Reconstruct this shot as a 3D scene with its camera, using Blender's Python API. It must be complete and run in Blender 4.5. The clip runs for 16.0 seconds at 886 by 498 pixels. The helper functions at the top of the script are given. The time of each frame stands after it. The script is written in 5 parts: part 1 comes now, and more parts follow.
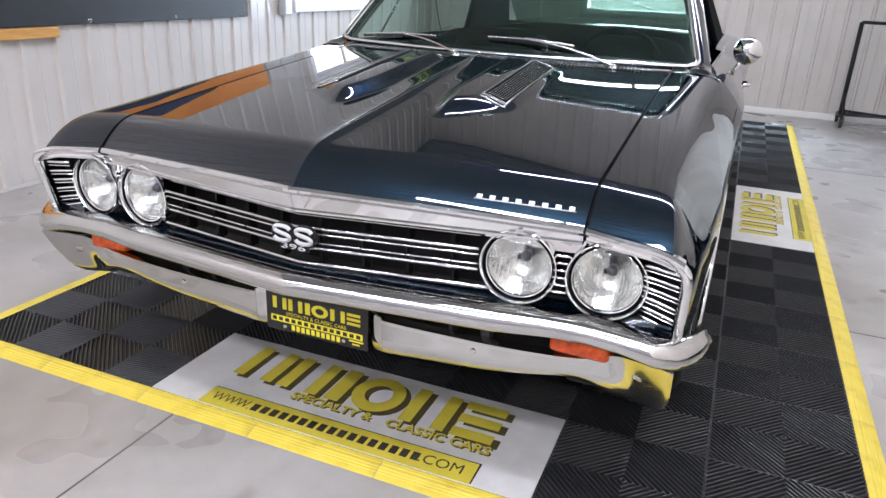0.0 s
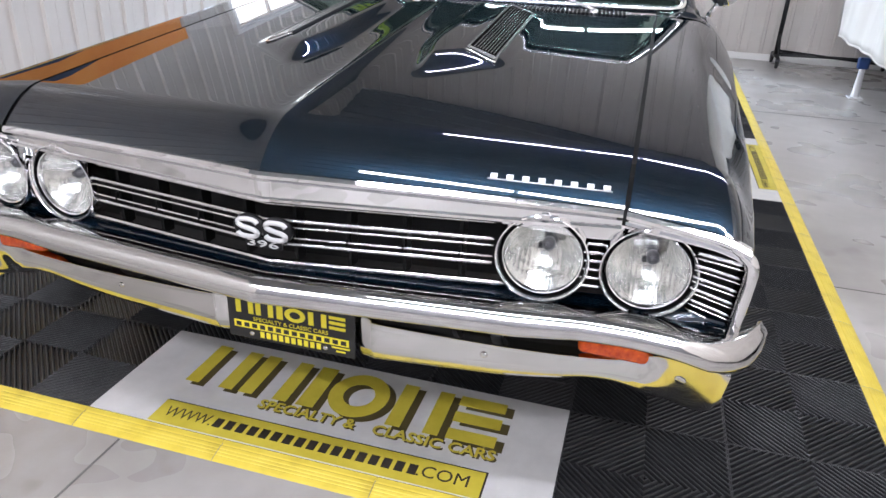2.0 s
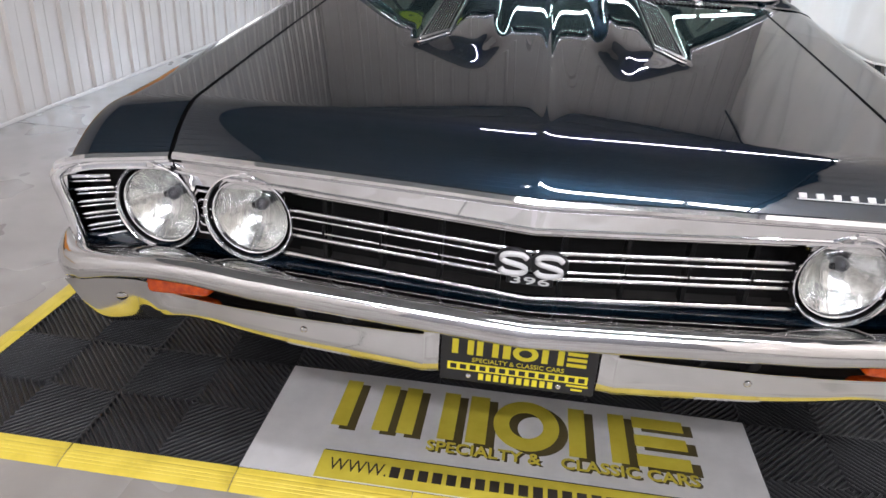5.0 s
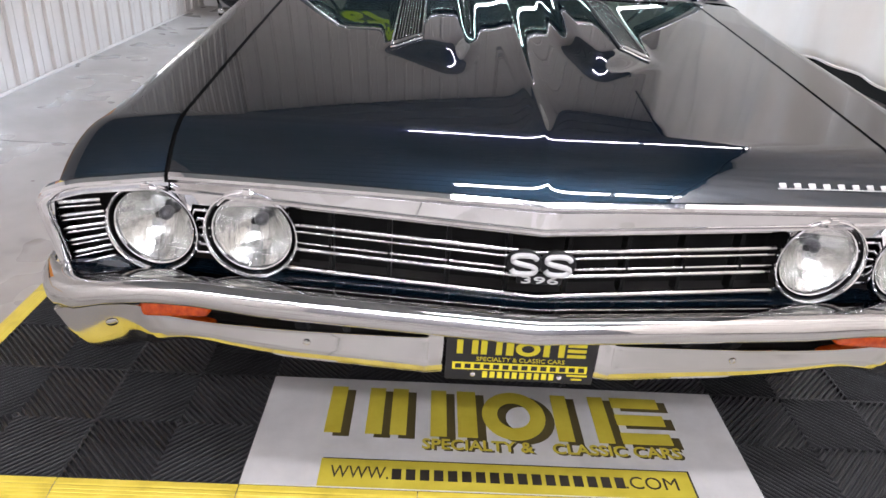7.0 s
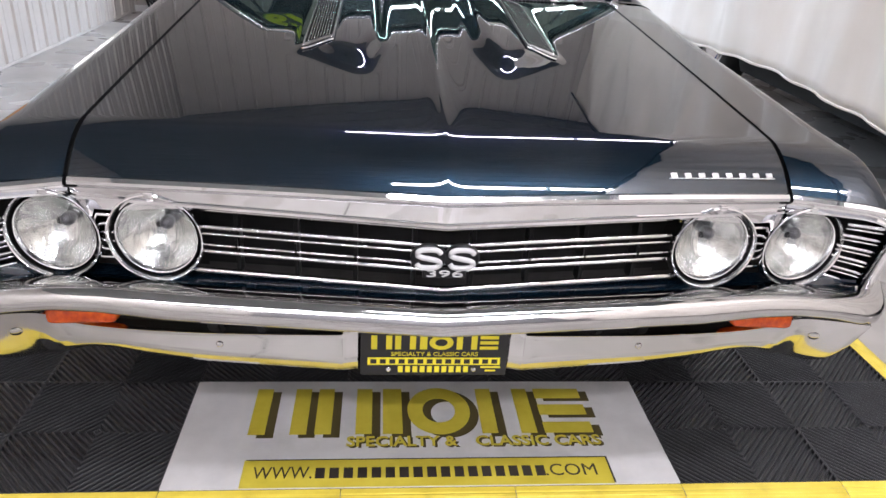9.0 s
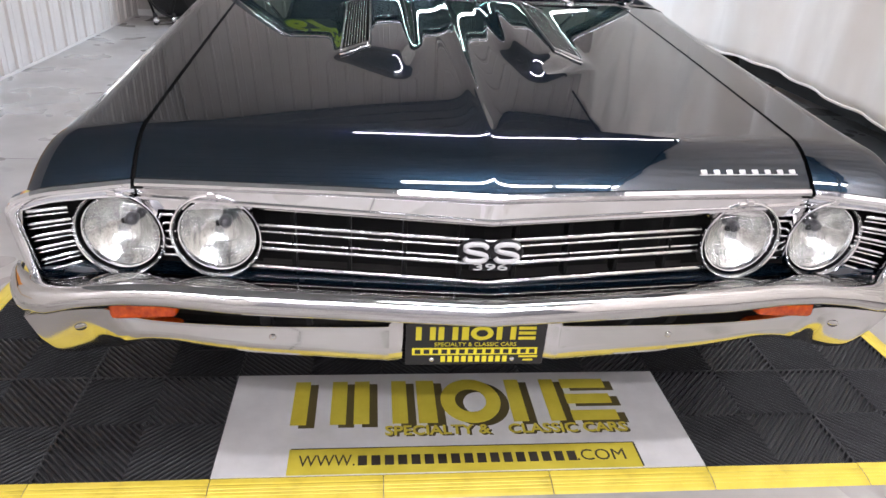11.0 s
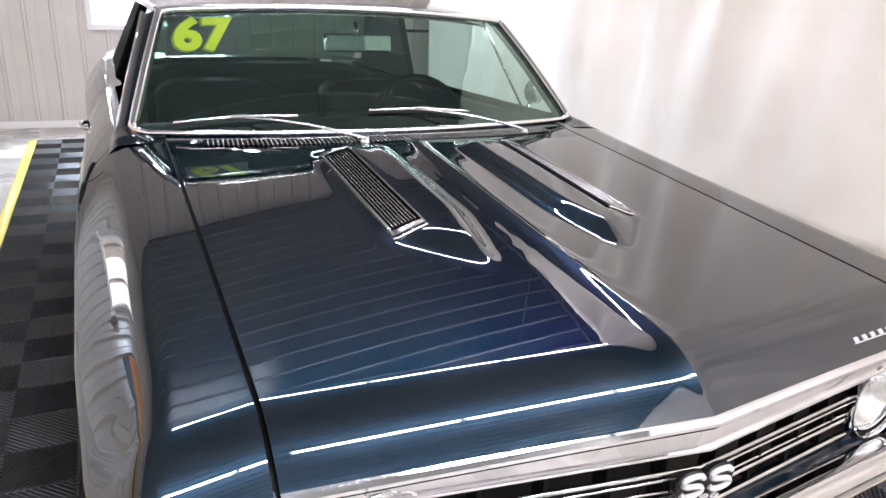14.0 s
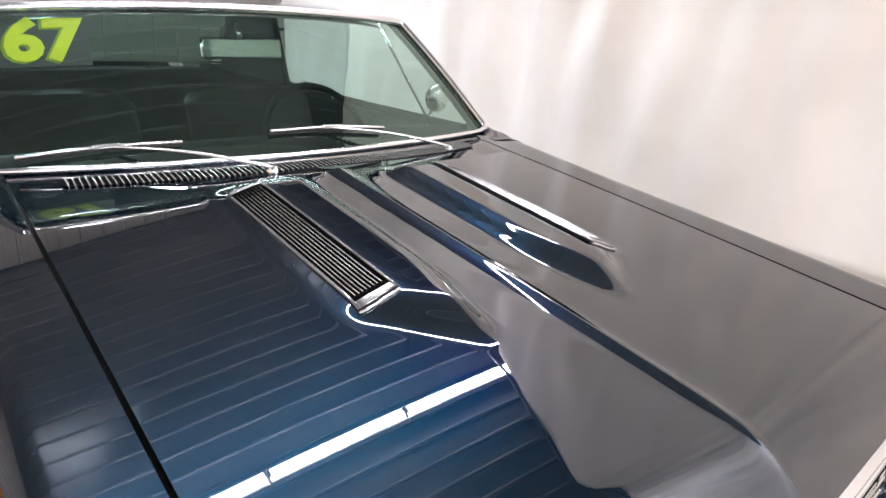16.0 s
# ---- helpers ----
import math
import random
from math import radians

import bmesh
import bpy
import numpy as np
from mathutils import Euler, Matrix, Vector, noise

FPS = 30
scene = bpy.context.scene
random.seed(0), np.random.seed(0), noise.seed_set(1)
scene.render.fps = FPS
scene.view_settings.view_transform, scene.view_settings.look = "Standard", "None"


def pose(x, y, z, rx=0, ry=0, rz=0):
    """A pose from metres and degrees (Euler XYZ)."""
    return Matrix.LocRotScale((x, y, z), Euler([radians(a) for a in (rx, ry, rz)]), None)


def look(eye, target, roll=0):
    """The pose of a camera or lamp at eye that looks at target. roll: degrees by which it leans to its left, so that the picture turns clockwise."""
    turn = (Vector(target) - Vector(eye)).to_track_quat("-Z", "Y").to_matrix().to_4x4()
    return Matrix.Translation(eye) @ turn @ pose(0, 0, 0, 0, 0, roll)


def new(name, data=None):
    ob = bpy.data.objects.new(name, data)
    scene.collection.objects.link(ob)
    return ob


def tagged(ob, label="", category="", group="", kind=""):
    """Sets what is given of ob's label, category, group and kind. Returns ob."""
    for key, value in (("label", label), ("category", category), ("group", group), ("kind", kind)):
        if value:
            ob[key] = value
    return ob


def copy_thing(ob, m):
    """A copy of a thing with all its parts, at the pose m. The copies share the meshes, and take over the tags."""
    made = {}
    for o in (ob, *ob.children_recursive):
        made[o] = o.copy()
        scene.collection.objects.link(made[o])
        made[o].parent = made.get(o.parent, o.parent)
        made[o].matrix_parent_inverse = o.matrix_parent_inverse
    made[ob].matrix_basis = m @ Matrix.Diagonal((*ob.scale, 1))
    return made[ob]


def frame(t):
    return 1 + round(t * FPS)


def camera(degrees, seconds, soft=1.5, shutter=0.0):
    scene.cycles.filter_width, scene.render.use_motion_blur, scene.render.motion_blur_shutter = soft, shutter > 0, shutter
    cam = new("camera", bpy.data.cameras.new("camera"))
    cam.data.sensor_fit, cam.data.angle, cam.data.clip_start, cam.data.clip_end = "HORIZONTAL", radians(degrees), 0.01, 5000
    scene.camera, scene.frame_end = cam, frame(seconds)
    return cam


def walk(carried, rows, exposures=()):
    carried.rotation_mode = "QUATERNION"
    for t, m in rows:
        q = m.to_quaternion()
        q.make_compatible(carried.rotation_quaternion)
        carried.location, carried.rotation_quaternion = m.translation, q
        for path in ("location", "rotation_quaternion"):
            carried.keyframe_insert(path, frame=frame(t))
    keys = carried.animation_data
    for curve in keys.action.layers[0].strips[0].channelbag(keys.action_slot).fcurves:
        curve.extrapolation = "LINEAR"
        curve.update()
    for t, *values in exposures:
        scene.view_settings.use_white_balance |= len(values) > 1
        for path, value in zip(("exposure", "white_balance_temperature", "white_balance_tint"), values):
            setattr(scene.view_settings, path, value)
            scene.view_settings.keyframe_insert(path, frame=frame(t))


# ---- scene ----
cam = camera(64.2, 16.0)
PATH = [
    (0, (0.907, -1.408, 1.209), (0.214, 0.327, 0.495), 2.6),
    (0.5, (0.852, -1.342, 1.192), (0.195, 0.391, 0.44), 2.3),
    (1, (0.783, -1.244, 1.189), (0.185, 0.496, 0.406), 2.2),
    (1.5, (0.738, -1.198, 1.178), (0.216, 0.556, 0.372), 2.4),
    (2, (0.661, -1.198, 1.182), (0.187, 0.555, 0.341), 2.55),
    (2.5, (0.539, -1.252, 1.186), (0.13, 0.518, 0.35), 2.7),
    (3, (0.425, -1.27, 1.196), (0.054, 0.496, 0.334), 2.5),
    (3.5, (0.322, -1.245, 1.191), (-0.005, 0.518, 0.304), 2.6),
    (4, (0.185, -1.21, 1.173), (-0.09, 0.569, 0.303), 3.0),
    (4.5, (0.064, -1.162, 1.162), (-0.177, 0.624, 0.294), 3.3),
    (7, (-0.206, -1.188, 1.197), (-0.153, 0.604, 0.31), 3.5),
    (7.5, (-0.171, -1.184, 1.191), (-0.062, 0.606, 0.307), 3.6),
    (8, (-0.125, -1.2, 1.186), (0.039, 0.59, 0.309), 4.1),
    (10.5, (-0.123, -1.256, 1.223), (0.072, 0.534, 0.354), 3.4),
    (11, (-0.228, -1.283, 1.218), (-0.025, 0.506, 0.349), 3.2),
    (11.5, (-0.339, -1.228, 1.198), (-0.09, 0.562, 0.341), 2.9),
    (12, (-0.465, -1.149, 1.227), (-0.151, 0.635, 0.379), 2.7),
    (12.5, (-0.629, -1.104, 1.303), (-0.232, 0.677, 0.484), 2.4),
    (13, (-0.781, -1.047, 1.35), (-0.235, 0.722, 0.593), 2.5),
    (13.5, (-0.817, -0.927, 1.345), (-0.106, 0.805, 0.643), 2.5),
    (14, (-0.812, -0.757, 1.346), (0.011, 0.939, 0.677), 2.7),
    (14.5, (-0.849, -0.614, 1.337), (0.068, 1.038, 0.68), 2.8),
    (15, (-0.913, -0.501, 1.339), (0.115, 1.084, 0.683), 2.8),
    (15.5, (-0.895, -0.408, 1.338), (0.235, 1.107, 0.682), 3.0),
    (16, (-0.839, -0.352, 1.344), (0.338, 1.125, 0.685), 3.2),
]
walk(cam, [(t, look(eye, target, roll)) for t, eye, target, roll in PATH], [(0, 0.94, 5990, 10.5), (2, 0.92, 5990, 10.5), (4.5, 0.73, 6150, 10.5), (7.5, 0.92, 6240, 13), (11, 0.92, 6240, 13), (13.5, 1.25, 6300, 13.5), (16, 1.23, 6450, 13.5)])

# ---------------------------------------------------------------- light
# Daylight outside, sun through the back window, tube fittings under the ceiling with front rows added as fill.
SUN_DIR = Vector((-0.60, -0.78, -1.0)).normalized()
world = bpy.data.worlds.new("world")
scene.world = world
world.use_nodes = True
wn = world.node_tree
sky = wn.nodes.new("ShaderNodeTexSky")
sky.sky_type = "NISHITA"
sky.sun_disc = False
sky.sun_elevation = math.asin(-SUN_DIR.z)
sky.sun_rotation = math.atan2(-SUN_DIR.x, -SUN_DIR.y)
wn.links.new(sky.outputs[0], wn.nodes["Background"].inputs[0])
wn.nodes["Background"].inputs[1].default_value = 0.06
sun_data = bpy.data.lights.new("sun", "SUN")
sun_data.energy, sun_data.angle, sun_data.color = 5.0, radians(0.6), (1.0, 0.96, 0.90)
sun = new("sun", sun_data)
sun.matrix_world = Matrix.Translation((3, 10, 8)) @ SUN_DIR.to_track_quat("-Z", "Y").to_matrix().to_4x4()
scene.view_settings.exposure = 0.0
TUBE_GLOW = 75.0


# ---------------------------------------------------------------- materials
def material(name, base=(0.5, 0.5, 0.5), rough=0.5, metal=0.0, coat=0.0, coat_rough=0.03, trans=0.0, ior=1.5, spec=0.5):
    m = bpy.data.materials.new(name)
    m.use_nodes = True
    b = m.node_tree.nodes["Principled BSDF"]
    b.inputs["Base Color"].default_value = (*base, 1)
    b.inputs["Roughness"].default_value = rough
    b.inputs["Metallic"].default_value = metal
    b.inputs["Coat Weight"].default_value = coat
    b.inputs["Coat Roughness"].default_value = coat_rough
    b.inputs["Transmission Weight"].default_value = trans
    b.inputs["IOR"].default_value = ior
    b.inputs["Specular IOR Level"].default_value = spec
    return m


def nodes_of(m):
    t = m.node_tree
    return t, t.nodes, t.links, t.nodes["Principled BSDF"]


def noise_ramp(m, scale, stops, detail=6.0, rough=0.6, target="Base Color", coords="Object", stretch=(1, 1, 1)):
    """A noise through a colour ramp into one socket of the surface; returns the ramp's output."""
    t, n, l, b = nodes_of(m)
    tc = n.new("ShaderNodeTexCoord")
    mp = n.new("ShaderNodeMapping")
    mp.inputs["Scale"].default_value = stretch
    nz = n.new("ShaderNodeTexNoise")
    nz.inputs["Scale"].default_value = scale
    nz.inputs["Detail"].default_value = detail
    nz.inputs["Roughness"].default_value = rough
    rp = n.new("ShaderNodeValToRGB")
    for i, (p, c) in enumerate(stops):
        e = rp.color_ramp.elements[i] if i < 2 else rp.color_ramp.elements.new(p)
        e.position, e.color = p, ((*c, 1) if isinstance(c, tuple) else (c, c, c, 1))
    l.new(tc.outputs[coords], mp.inputs[0])
    l.new(mp.outputs[0], nz.inputs[0])
    l.new(nz.outputs[0], rp.inputs[0])
    if target:
        l.new(rp.outputs[0], b.inputs[target])
    return rp


def mix_colors(m, a, b_out, fac=0.5, mode="MULTIPLY", target="Base Color"):
    t, n, l, b = nodes_of(m)
    mx = n.new("ShaderNodeMix")
    mx.data_type, mx.blend_type = "RGBA", mode
    mx.inputs["Factor"].default_value = fac
    l.new(a.outputs[0], mx.inputs["A"])
    l.new(b_out.outputs[0], mx.inputs["B"])
    l.new(mx.outputs["Result"], b.inputs[target])
    return mx


def bump(m, scale, strength, distance=0.002, detail=4.0, stretch=(1, 1, 1), socket="Normal"):
    t, n, l, b = nodes_of(m)
    tc = n.new("ShaderNodeTexCoord")
    mp = n.new("ShaderNodeMapping")
    mp.inputs["Scale"].default_value = stretch
    nz = n.new("ShaderNodeTexNoise")
    nz.inputs["Scale"].default_value = scale
    nz.inputs["Detail"].default_value = detail
    bp = n.new("ShaderNodeBump")
    bp.inputs["Strength"].default_value = strength
    bp.inputs["Distance"].default_value = distance
    l.new(tc.outputs["Object"], mp.inputs[0])
    l.new(mp.outputs[0], nz.inputs[0])
    l.new(nz.outputs[0], bp.inputs["Height"])
    l.new(bp.outputs[0], b.inputs[socket])
    return bp


# Dark blue metallic paint under a clear coat.
paint = material("navy_paint", (0.002, 0.006, 0.015), 0.27, 0.8, 1.0, 0.0, spec=0.0)
nodes_of(paint)[3].inputs["Specular Tint"].default_value = (0.12, 0.14, 0.17, 1)
nodes_of(paint)[3].inputs["Coat IOR"].default_value = 1.76
noise_ramp(paint, 900.0, [(0.3, (0.0025, 0.0086, 0.0170)), (0.75, (0.0058, 0.0178, 0.0325))], detail=2)
bump(paint, 6.0, 0.014, 0.004, 1.2, socket="Coat Normal")
chrome = material("chrome", (0.78, 0.78, 0.79), 0.05, 1.0)
# Chrome with darker surroundings put into its colour; also used on grille bars.
bumper_chrome = material("darkened_bumper_chrome", (0.56, 0.555, 0.55), 0.07, 1.0)
noise_ramp(bumper_chrome, 22.0, [(0.3, 0.03), (0.8, 0.09)], target="Roughness", stretch=(1, 1, 3))
grille_black = material("black_grille_paint", (0.0022, 0.0022, 0.0024), 0.55, spec=0.18)
noise_ramp(grille_black, 30.0, [(0.3, (0.0015, 0.0015, 0.0016)), (0.8, (0.004, 0.004, 0.004))])
noise_ramp(chrome, 30.0, [(0.3, 0.015), (0.8, 0.055)], target="Roughness")
steel = material("polished_valance_steel", (0.60, 0.59, 0.575), 0.10, 1.0)
noise_ramp(steel, 14.0, [(0.3, 0.05), (0.8, 0.13)], target="Roughness", stretch=(1, 1, 4))
bump(steel, 7.0, 0.06, 0.004, 2.0)
black_paint = material("satin_black_paint", (0.005, 0.005, 0.006), 0.45, spec=0.3)
noise_ramp(black_paint, 40.0, [(0.3, 0.35), (0.8, 0.6)], target="Roughness")
vehicle_black = material("black_car_paint", (0.003, 0.003, 0.003), 0.6, spec=0.2)
rubber = material("black_rubber", (0.016, 0.016, 0.017), 0.75)
noise_ramp(rubber, 60.0, [(0.3, (0.010, 0.010, 0.010)), (0.8, (0.024, 0.023, 0.022))])
vinyl = material("black_vinyl", (0.004, 0.005, 0.005), 0.7, spec=0.04)
bump(vinyl, 260.0, 0.25, 0.001)
vent_black = material("matt_black_vent", (0.003, 0.003, 0.003), 0.95, spec=0.03)
# Name strip chrome, made paler and half matt: lamp glints put into its colour.
pale_chrome = material("pale_glint_chrome", (0.62, 0.62, 0.62), 0.33, 0.5)
bright_trim = material("bright_satin_trim", (0.6, 0.6, 0.6), 0.26, 0.8)
louvre_steel = material("dull_louvre_steel", (0.36, 0.36, 0.36), 0.26, 1.0)
amber = material("amber_lens", (0.6, 0.07, 0.005), 0.22, 0.0, 0.25, 0.05)
noise_ramp(amber, 60.0, [(0.3, (0.46, 0.040, 0.001)), (0.62, (0.72, 0.095, 0.003)), (0.8, (0.85, 0.19, 0.006))], detail=2)
reflector = material("headlight_reflector", (0.86, 0.86, 0.86), 0.22, 1.0)
noise_ramp(reflector, 42.0, [(0.3, (0.58, 0.585, 0.56)), (0.7, (0.78, 0.785, 0.76))], detail=2, stretch=(1.5, 1, 0.8))
_t, _n, _l, _b = nodes_of(reflector)
_tc, _w1, _vo, _ad, _bp = _n.new("ShaderNodeTexCoord"), _n.new("ShaderNodeTexWave"), _n.new("ShaderNodeTexVoronoi"), _n.new("ShaderNodeMath"), _n.new("ShaderNodeBump")
_w1.inputs["Scale"].default_value, _w1.inputs["Distortion"].default_value = 38.0, 0.6
_vo.inputs["Scale"].default_value, _vo.distance = 34.0, "CHEBYCHEV"
_ad.operation, _ad.inputs[1].default_value = "MULTIPLY_ADD", 0.10
_bp.inputs["Strength"].default_value, _bp.inputs["Distance"].default_value = 0.28, 0.007
_l.new(_tc.outputs["Object"], _w1.inputs[0])
_l.new(_tc.outputs["Object"], _vo.inputs[0])
_l.new(_w1.outputs["Fac"], _ad.inputs[0])
_l.new(_vo.outputs["Distance"], _ad.inputs[2])
_l.new(_ad.outputs[0], _bp.inputs["Height"])
_l.new(_bp.outputs[0], _b.inputs["Normal"])
badge_white = material("white_badge_enamel", (0.5, 0.5, 0.5), 0.25)
lime = material("lime_vinyl_digits", (0.88, 0.92, 0.01), 0.45)
lime_dark = material("lime_shadow_vinyl", (0.28, 0.42, 0.01), 0.5)
card = material("dark_plastic_card", (0.035, 0.038, 0.045), 0.4)
plate_black = material("plate_black", (0.012, 0.012, 0.012), 0.3)
plate_yellow = material("plate_yellow", (0.78, 0.68, 0.03), 0.4)
sign_white = material("printed_sign_white", (0.55, 0.55, 0.57), 0.42)
noise_ramp(sign_white, 7.0, [(0.3, (0.465, 0.46, 0.455)), (0.75, (0.60, 0.592, 0.582))])
sign_yellow = material("printed_sign_yellow", (0.52, 0.43, 0.04), 0.45)
noise_ramp(sign_yellow, 9.0, [(0.3, (0.44, 0.36, 0.03)), (0.75, (0.58, 0.49, 0.06))])
sign_black = material("printed_sign_black", (0.03, 0.025, 0.02), 0.5)
sign_shadow = material("printed_sign_olive", (0.075, 0.060, 0.022), 0.5)
ramp_yellow = material("yellow_plastic_ramp", (0.78, 0.58, 0.04), 0.4)
noise_ramp(ramp_yellow, 12.0, [(0.28, (0.52, 0.40, 0.045)), (0.5, (0.66, 0.52, 0.06)), (0.8, (0.73, 0.59, 0.09))])
tile_black = material("charcoal_plastic_tile", (0.03, 0.031, 0.033), 0.30, spec=0.36)
noise_ramp(tile_black, 14.0, [(0.3, (0.019, 0.0195, 0.021)), (0.8, (0.036, 0.037, 0.039))])

concrete = material("sealed_concrete", (0.42, 0.41, 0.39), 0.25)
c1 = noise_ramp(concrete, 1.3, [(0.25, (0.335, 0.318, 0.298)), (0.55, (0.395, 0.378, 0.358)), (0.85, (0.46, 0.443, 0.425))], detail=4, target="")
c2 = noise_ramp(concrete, 9.0, [(0.3, (0.86, 0.85, 0.835)), (0.7, (1, 1, 1))], detail=4, target="")
c3 = noise_ramp(concrete, 1.9, [(0.28, (0.45, 0.42, 0.38)), (0.56, (1, 1, 1))], detail=3, rough=0.55, target="")
cm = mix_colors(concrete, c1, c2, 0.8)
_t, _n, _l, _b = nodes_of(concrete)
cm2 = _n.new("ShaderNodeMix")
cm2.data_type, cm2.blend_type = "RGBA", "MULTIPLY"
cm2.inputs["Factor"].default_value = 0.36
_l.new(cm.outputs["Result"], cm2.inputs["A"])
_l.new(c3.outputs[0], cm2.inputs["B"])
_l.new(cm2.outputs["Result"], _b.inputs["Base Color"])
c4 = noise_ramp(concrete, 0.8, [(0.30, (0.68, 0.655, 0.62)), (0.50, (1, 1, 1)), (0.75, (1.0, 1.0, 1.0))], detail=3, rough=0.55, target="")
cm3 = _n.new("ShaderNodeMix")
cm3.data_type, cm3.blend_type = "RGBA", "MULTIPLY"
cm3.inputs["Factor"].default_value = 0.8
_l.new(cm2.outputs["Result"], cm3.inputs["A"])
_l.new(c4.outputs[0], cm3.inputs["B"])
# small dark oil marks
c5 = noise_ramp(concrete, 4.6, [(0.26, (0.34, 0.31, 0.28)), (0.38, (1, 1, 1))], detail=2.0, rough=0.5, target="")
cm4 = _n.new("ShaderNodeMix")
cm4.data_type, cm4.blend_type = "RGBA", "MULTIPLY"
cm4.inputs["Factor"].default_value = 0.5
_l.new(cm3.outputs["Result"], cm4.inputs["A"])
_l.new(c5.outputs[0], cm4.inputs["B"])
_l.new(cm4.outputs["Result"], _b.inputs["Base Color"])
noise_ramp(concrete, 2.4, [(0.3, 0.21), (0.7, 0.40)], target="Roughness", detail=2)
bump(concrete, 14.0, 0.05, 0.003)
joint_dark = material("joint_filler", (0.12, 0.115, 0.11), 0.8)
wall_white = material("white_painted_steel_sheet", (0.74, 0.73, 0.71), 0.26, spec=0.7)
# Grey picked to darken what the chrome mirrors; its wall is out of view.
unseen_wall_grey = material("grey_unseen_wall_sheet", (0.30, 0.30, 0.31), 0.4)
noise_ramp(unseen_wall_grey, 1.7, [(0.3, (0.27, 0.27, 0.275)), (0.75, (0.34, 0.335, 0.335))], detail=7)
noise_ramp(wall_white, 1.7, [(0.3, (0.535, 0.502, 0.468)), (0.75, (0.615, 0.580, 0.545))], detail=7)
bump(wall_white, 3.0, 0.15, 0.006, 2.0)
ceiling_white = material("pale_ceiling_sheet", (0.42, 0.43, 0.44), 0.16, spec=0.9)
noise_ramp(ceiling_white, 2.0, [(0.3, (0.240, 0.256, 0.262)), (0.75, (0.288, 0.305, 0.311))])
trim_white = material("white_trim", (0.78, 0.77, 0.75), 0.4)
cloth = material("cream_cloth", (0.74, 0.69, 0.61), 0.85, spec=0.2)
noise_ramp(cloth, 1.2, [(0.3, (0.755, 0.705, 0.64)), (0.75, (0.835, 0.79, 0.73))], detail=5)
bump(cloth, 2.4, 0.8, 0.085, 1.6, stretch=(1, 1, 0.55))
banner_black = material("black_banner", (0.016, 0.016, 0.018), 0.5)
banner_orange = material("orange_banner", (0.75, 0.26, 0.03), 0.5)
noise_ramp(banner_orange, 2.4, [(0.3, (0.70, 0.22, 0.02)), (0.75, (0.8, 0.33, 0.05))])
banner_gold = material("gold_banner_print", (0.62, 0.47, 0.08), 0.5)
banner_blue = material("navy_banner_print", (0.02, 0.03, 0.07), 0.5)
blind_white = material("pinkish_blind_slats", (0.72, 0.60, 0.56), 0.5)
_t, _n, _l, _b = nodes_of(blind_white)
_tl, _mx = _n.new("ShaderNodeBsdfTranslucent"), _n.new("ShaderNodeMixShader")
_tl.inputs[0].default_value, _mx.inputs[0].default_value = (0.85, 0.76, 0.72, 1), 0.55
_l.new(_b.outputs[0], _mx.inputs[1])
_l.new(_tl.outputs[0], _mx.inputs[2])
_l.new(_mx.outputs[0], _n["Material Output"].inputs[0])
orange_wood = material("varnished_board", (0.55, 0.3, 0.08), 0.4)
noise_ramp(orange_wood, 6.0, [(0.3, (0.45, 0.22, 0.05)), (0.75, (0.62, 0.36, 0.11))], stretch=(8, 1, 8))
fan_black = material("black_fan_plastic", (0.008, 0.0085, 0.0095), 0.45, spec=0.35)
grey_metal = material("dark_grey_metal", (0.09, 0.09, 0.1), 0.4, 0.6)
white_plastic = material("white_plastic", (0.75, 0.75, 0.76), 0.35)
blue_plastic = material("blue_plastic", (0.03, 0.07, 0.22), 0.4)
grey_plastic = material("grey_plastic_box", (0.4, 0.41, 0.42), 0.5)

tube_light = material("lit_tube", (1, 1, 1), 0.5)
_t, _n, _l, _b = nodes_of(tube_light)
_b.inputs["Emission Color"].default_value = (1.0, 0.965, 1.0, 1)
_b.inputs["Emission Strength"].default_value = TUBE_GLOW

outside_north = material("bright_daylight_north", (0.8, 0.8, 0.8), 0.9)
outside_west = material("bright_daylight_west", (0.8, 0.8, 0.8), 0.9)
for _m, _g in ((outside_north, 0.65), (outside_west, 3.0)):
    _t, _n, _l, _b = nodes_of(_m)
    _b.inputs["Emission Color"].default_value = (1.0, 0.97, 0.95, 1)
    _b.inputs["Emission Strength"].default_value = _g


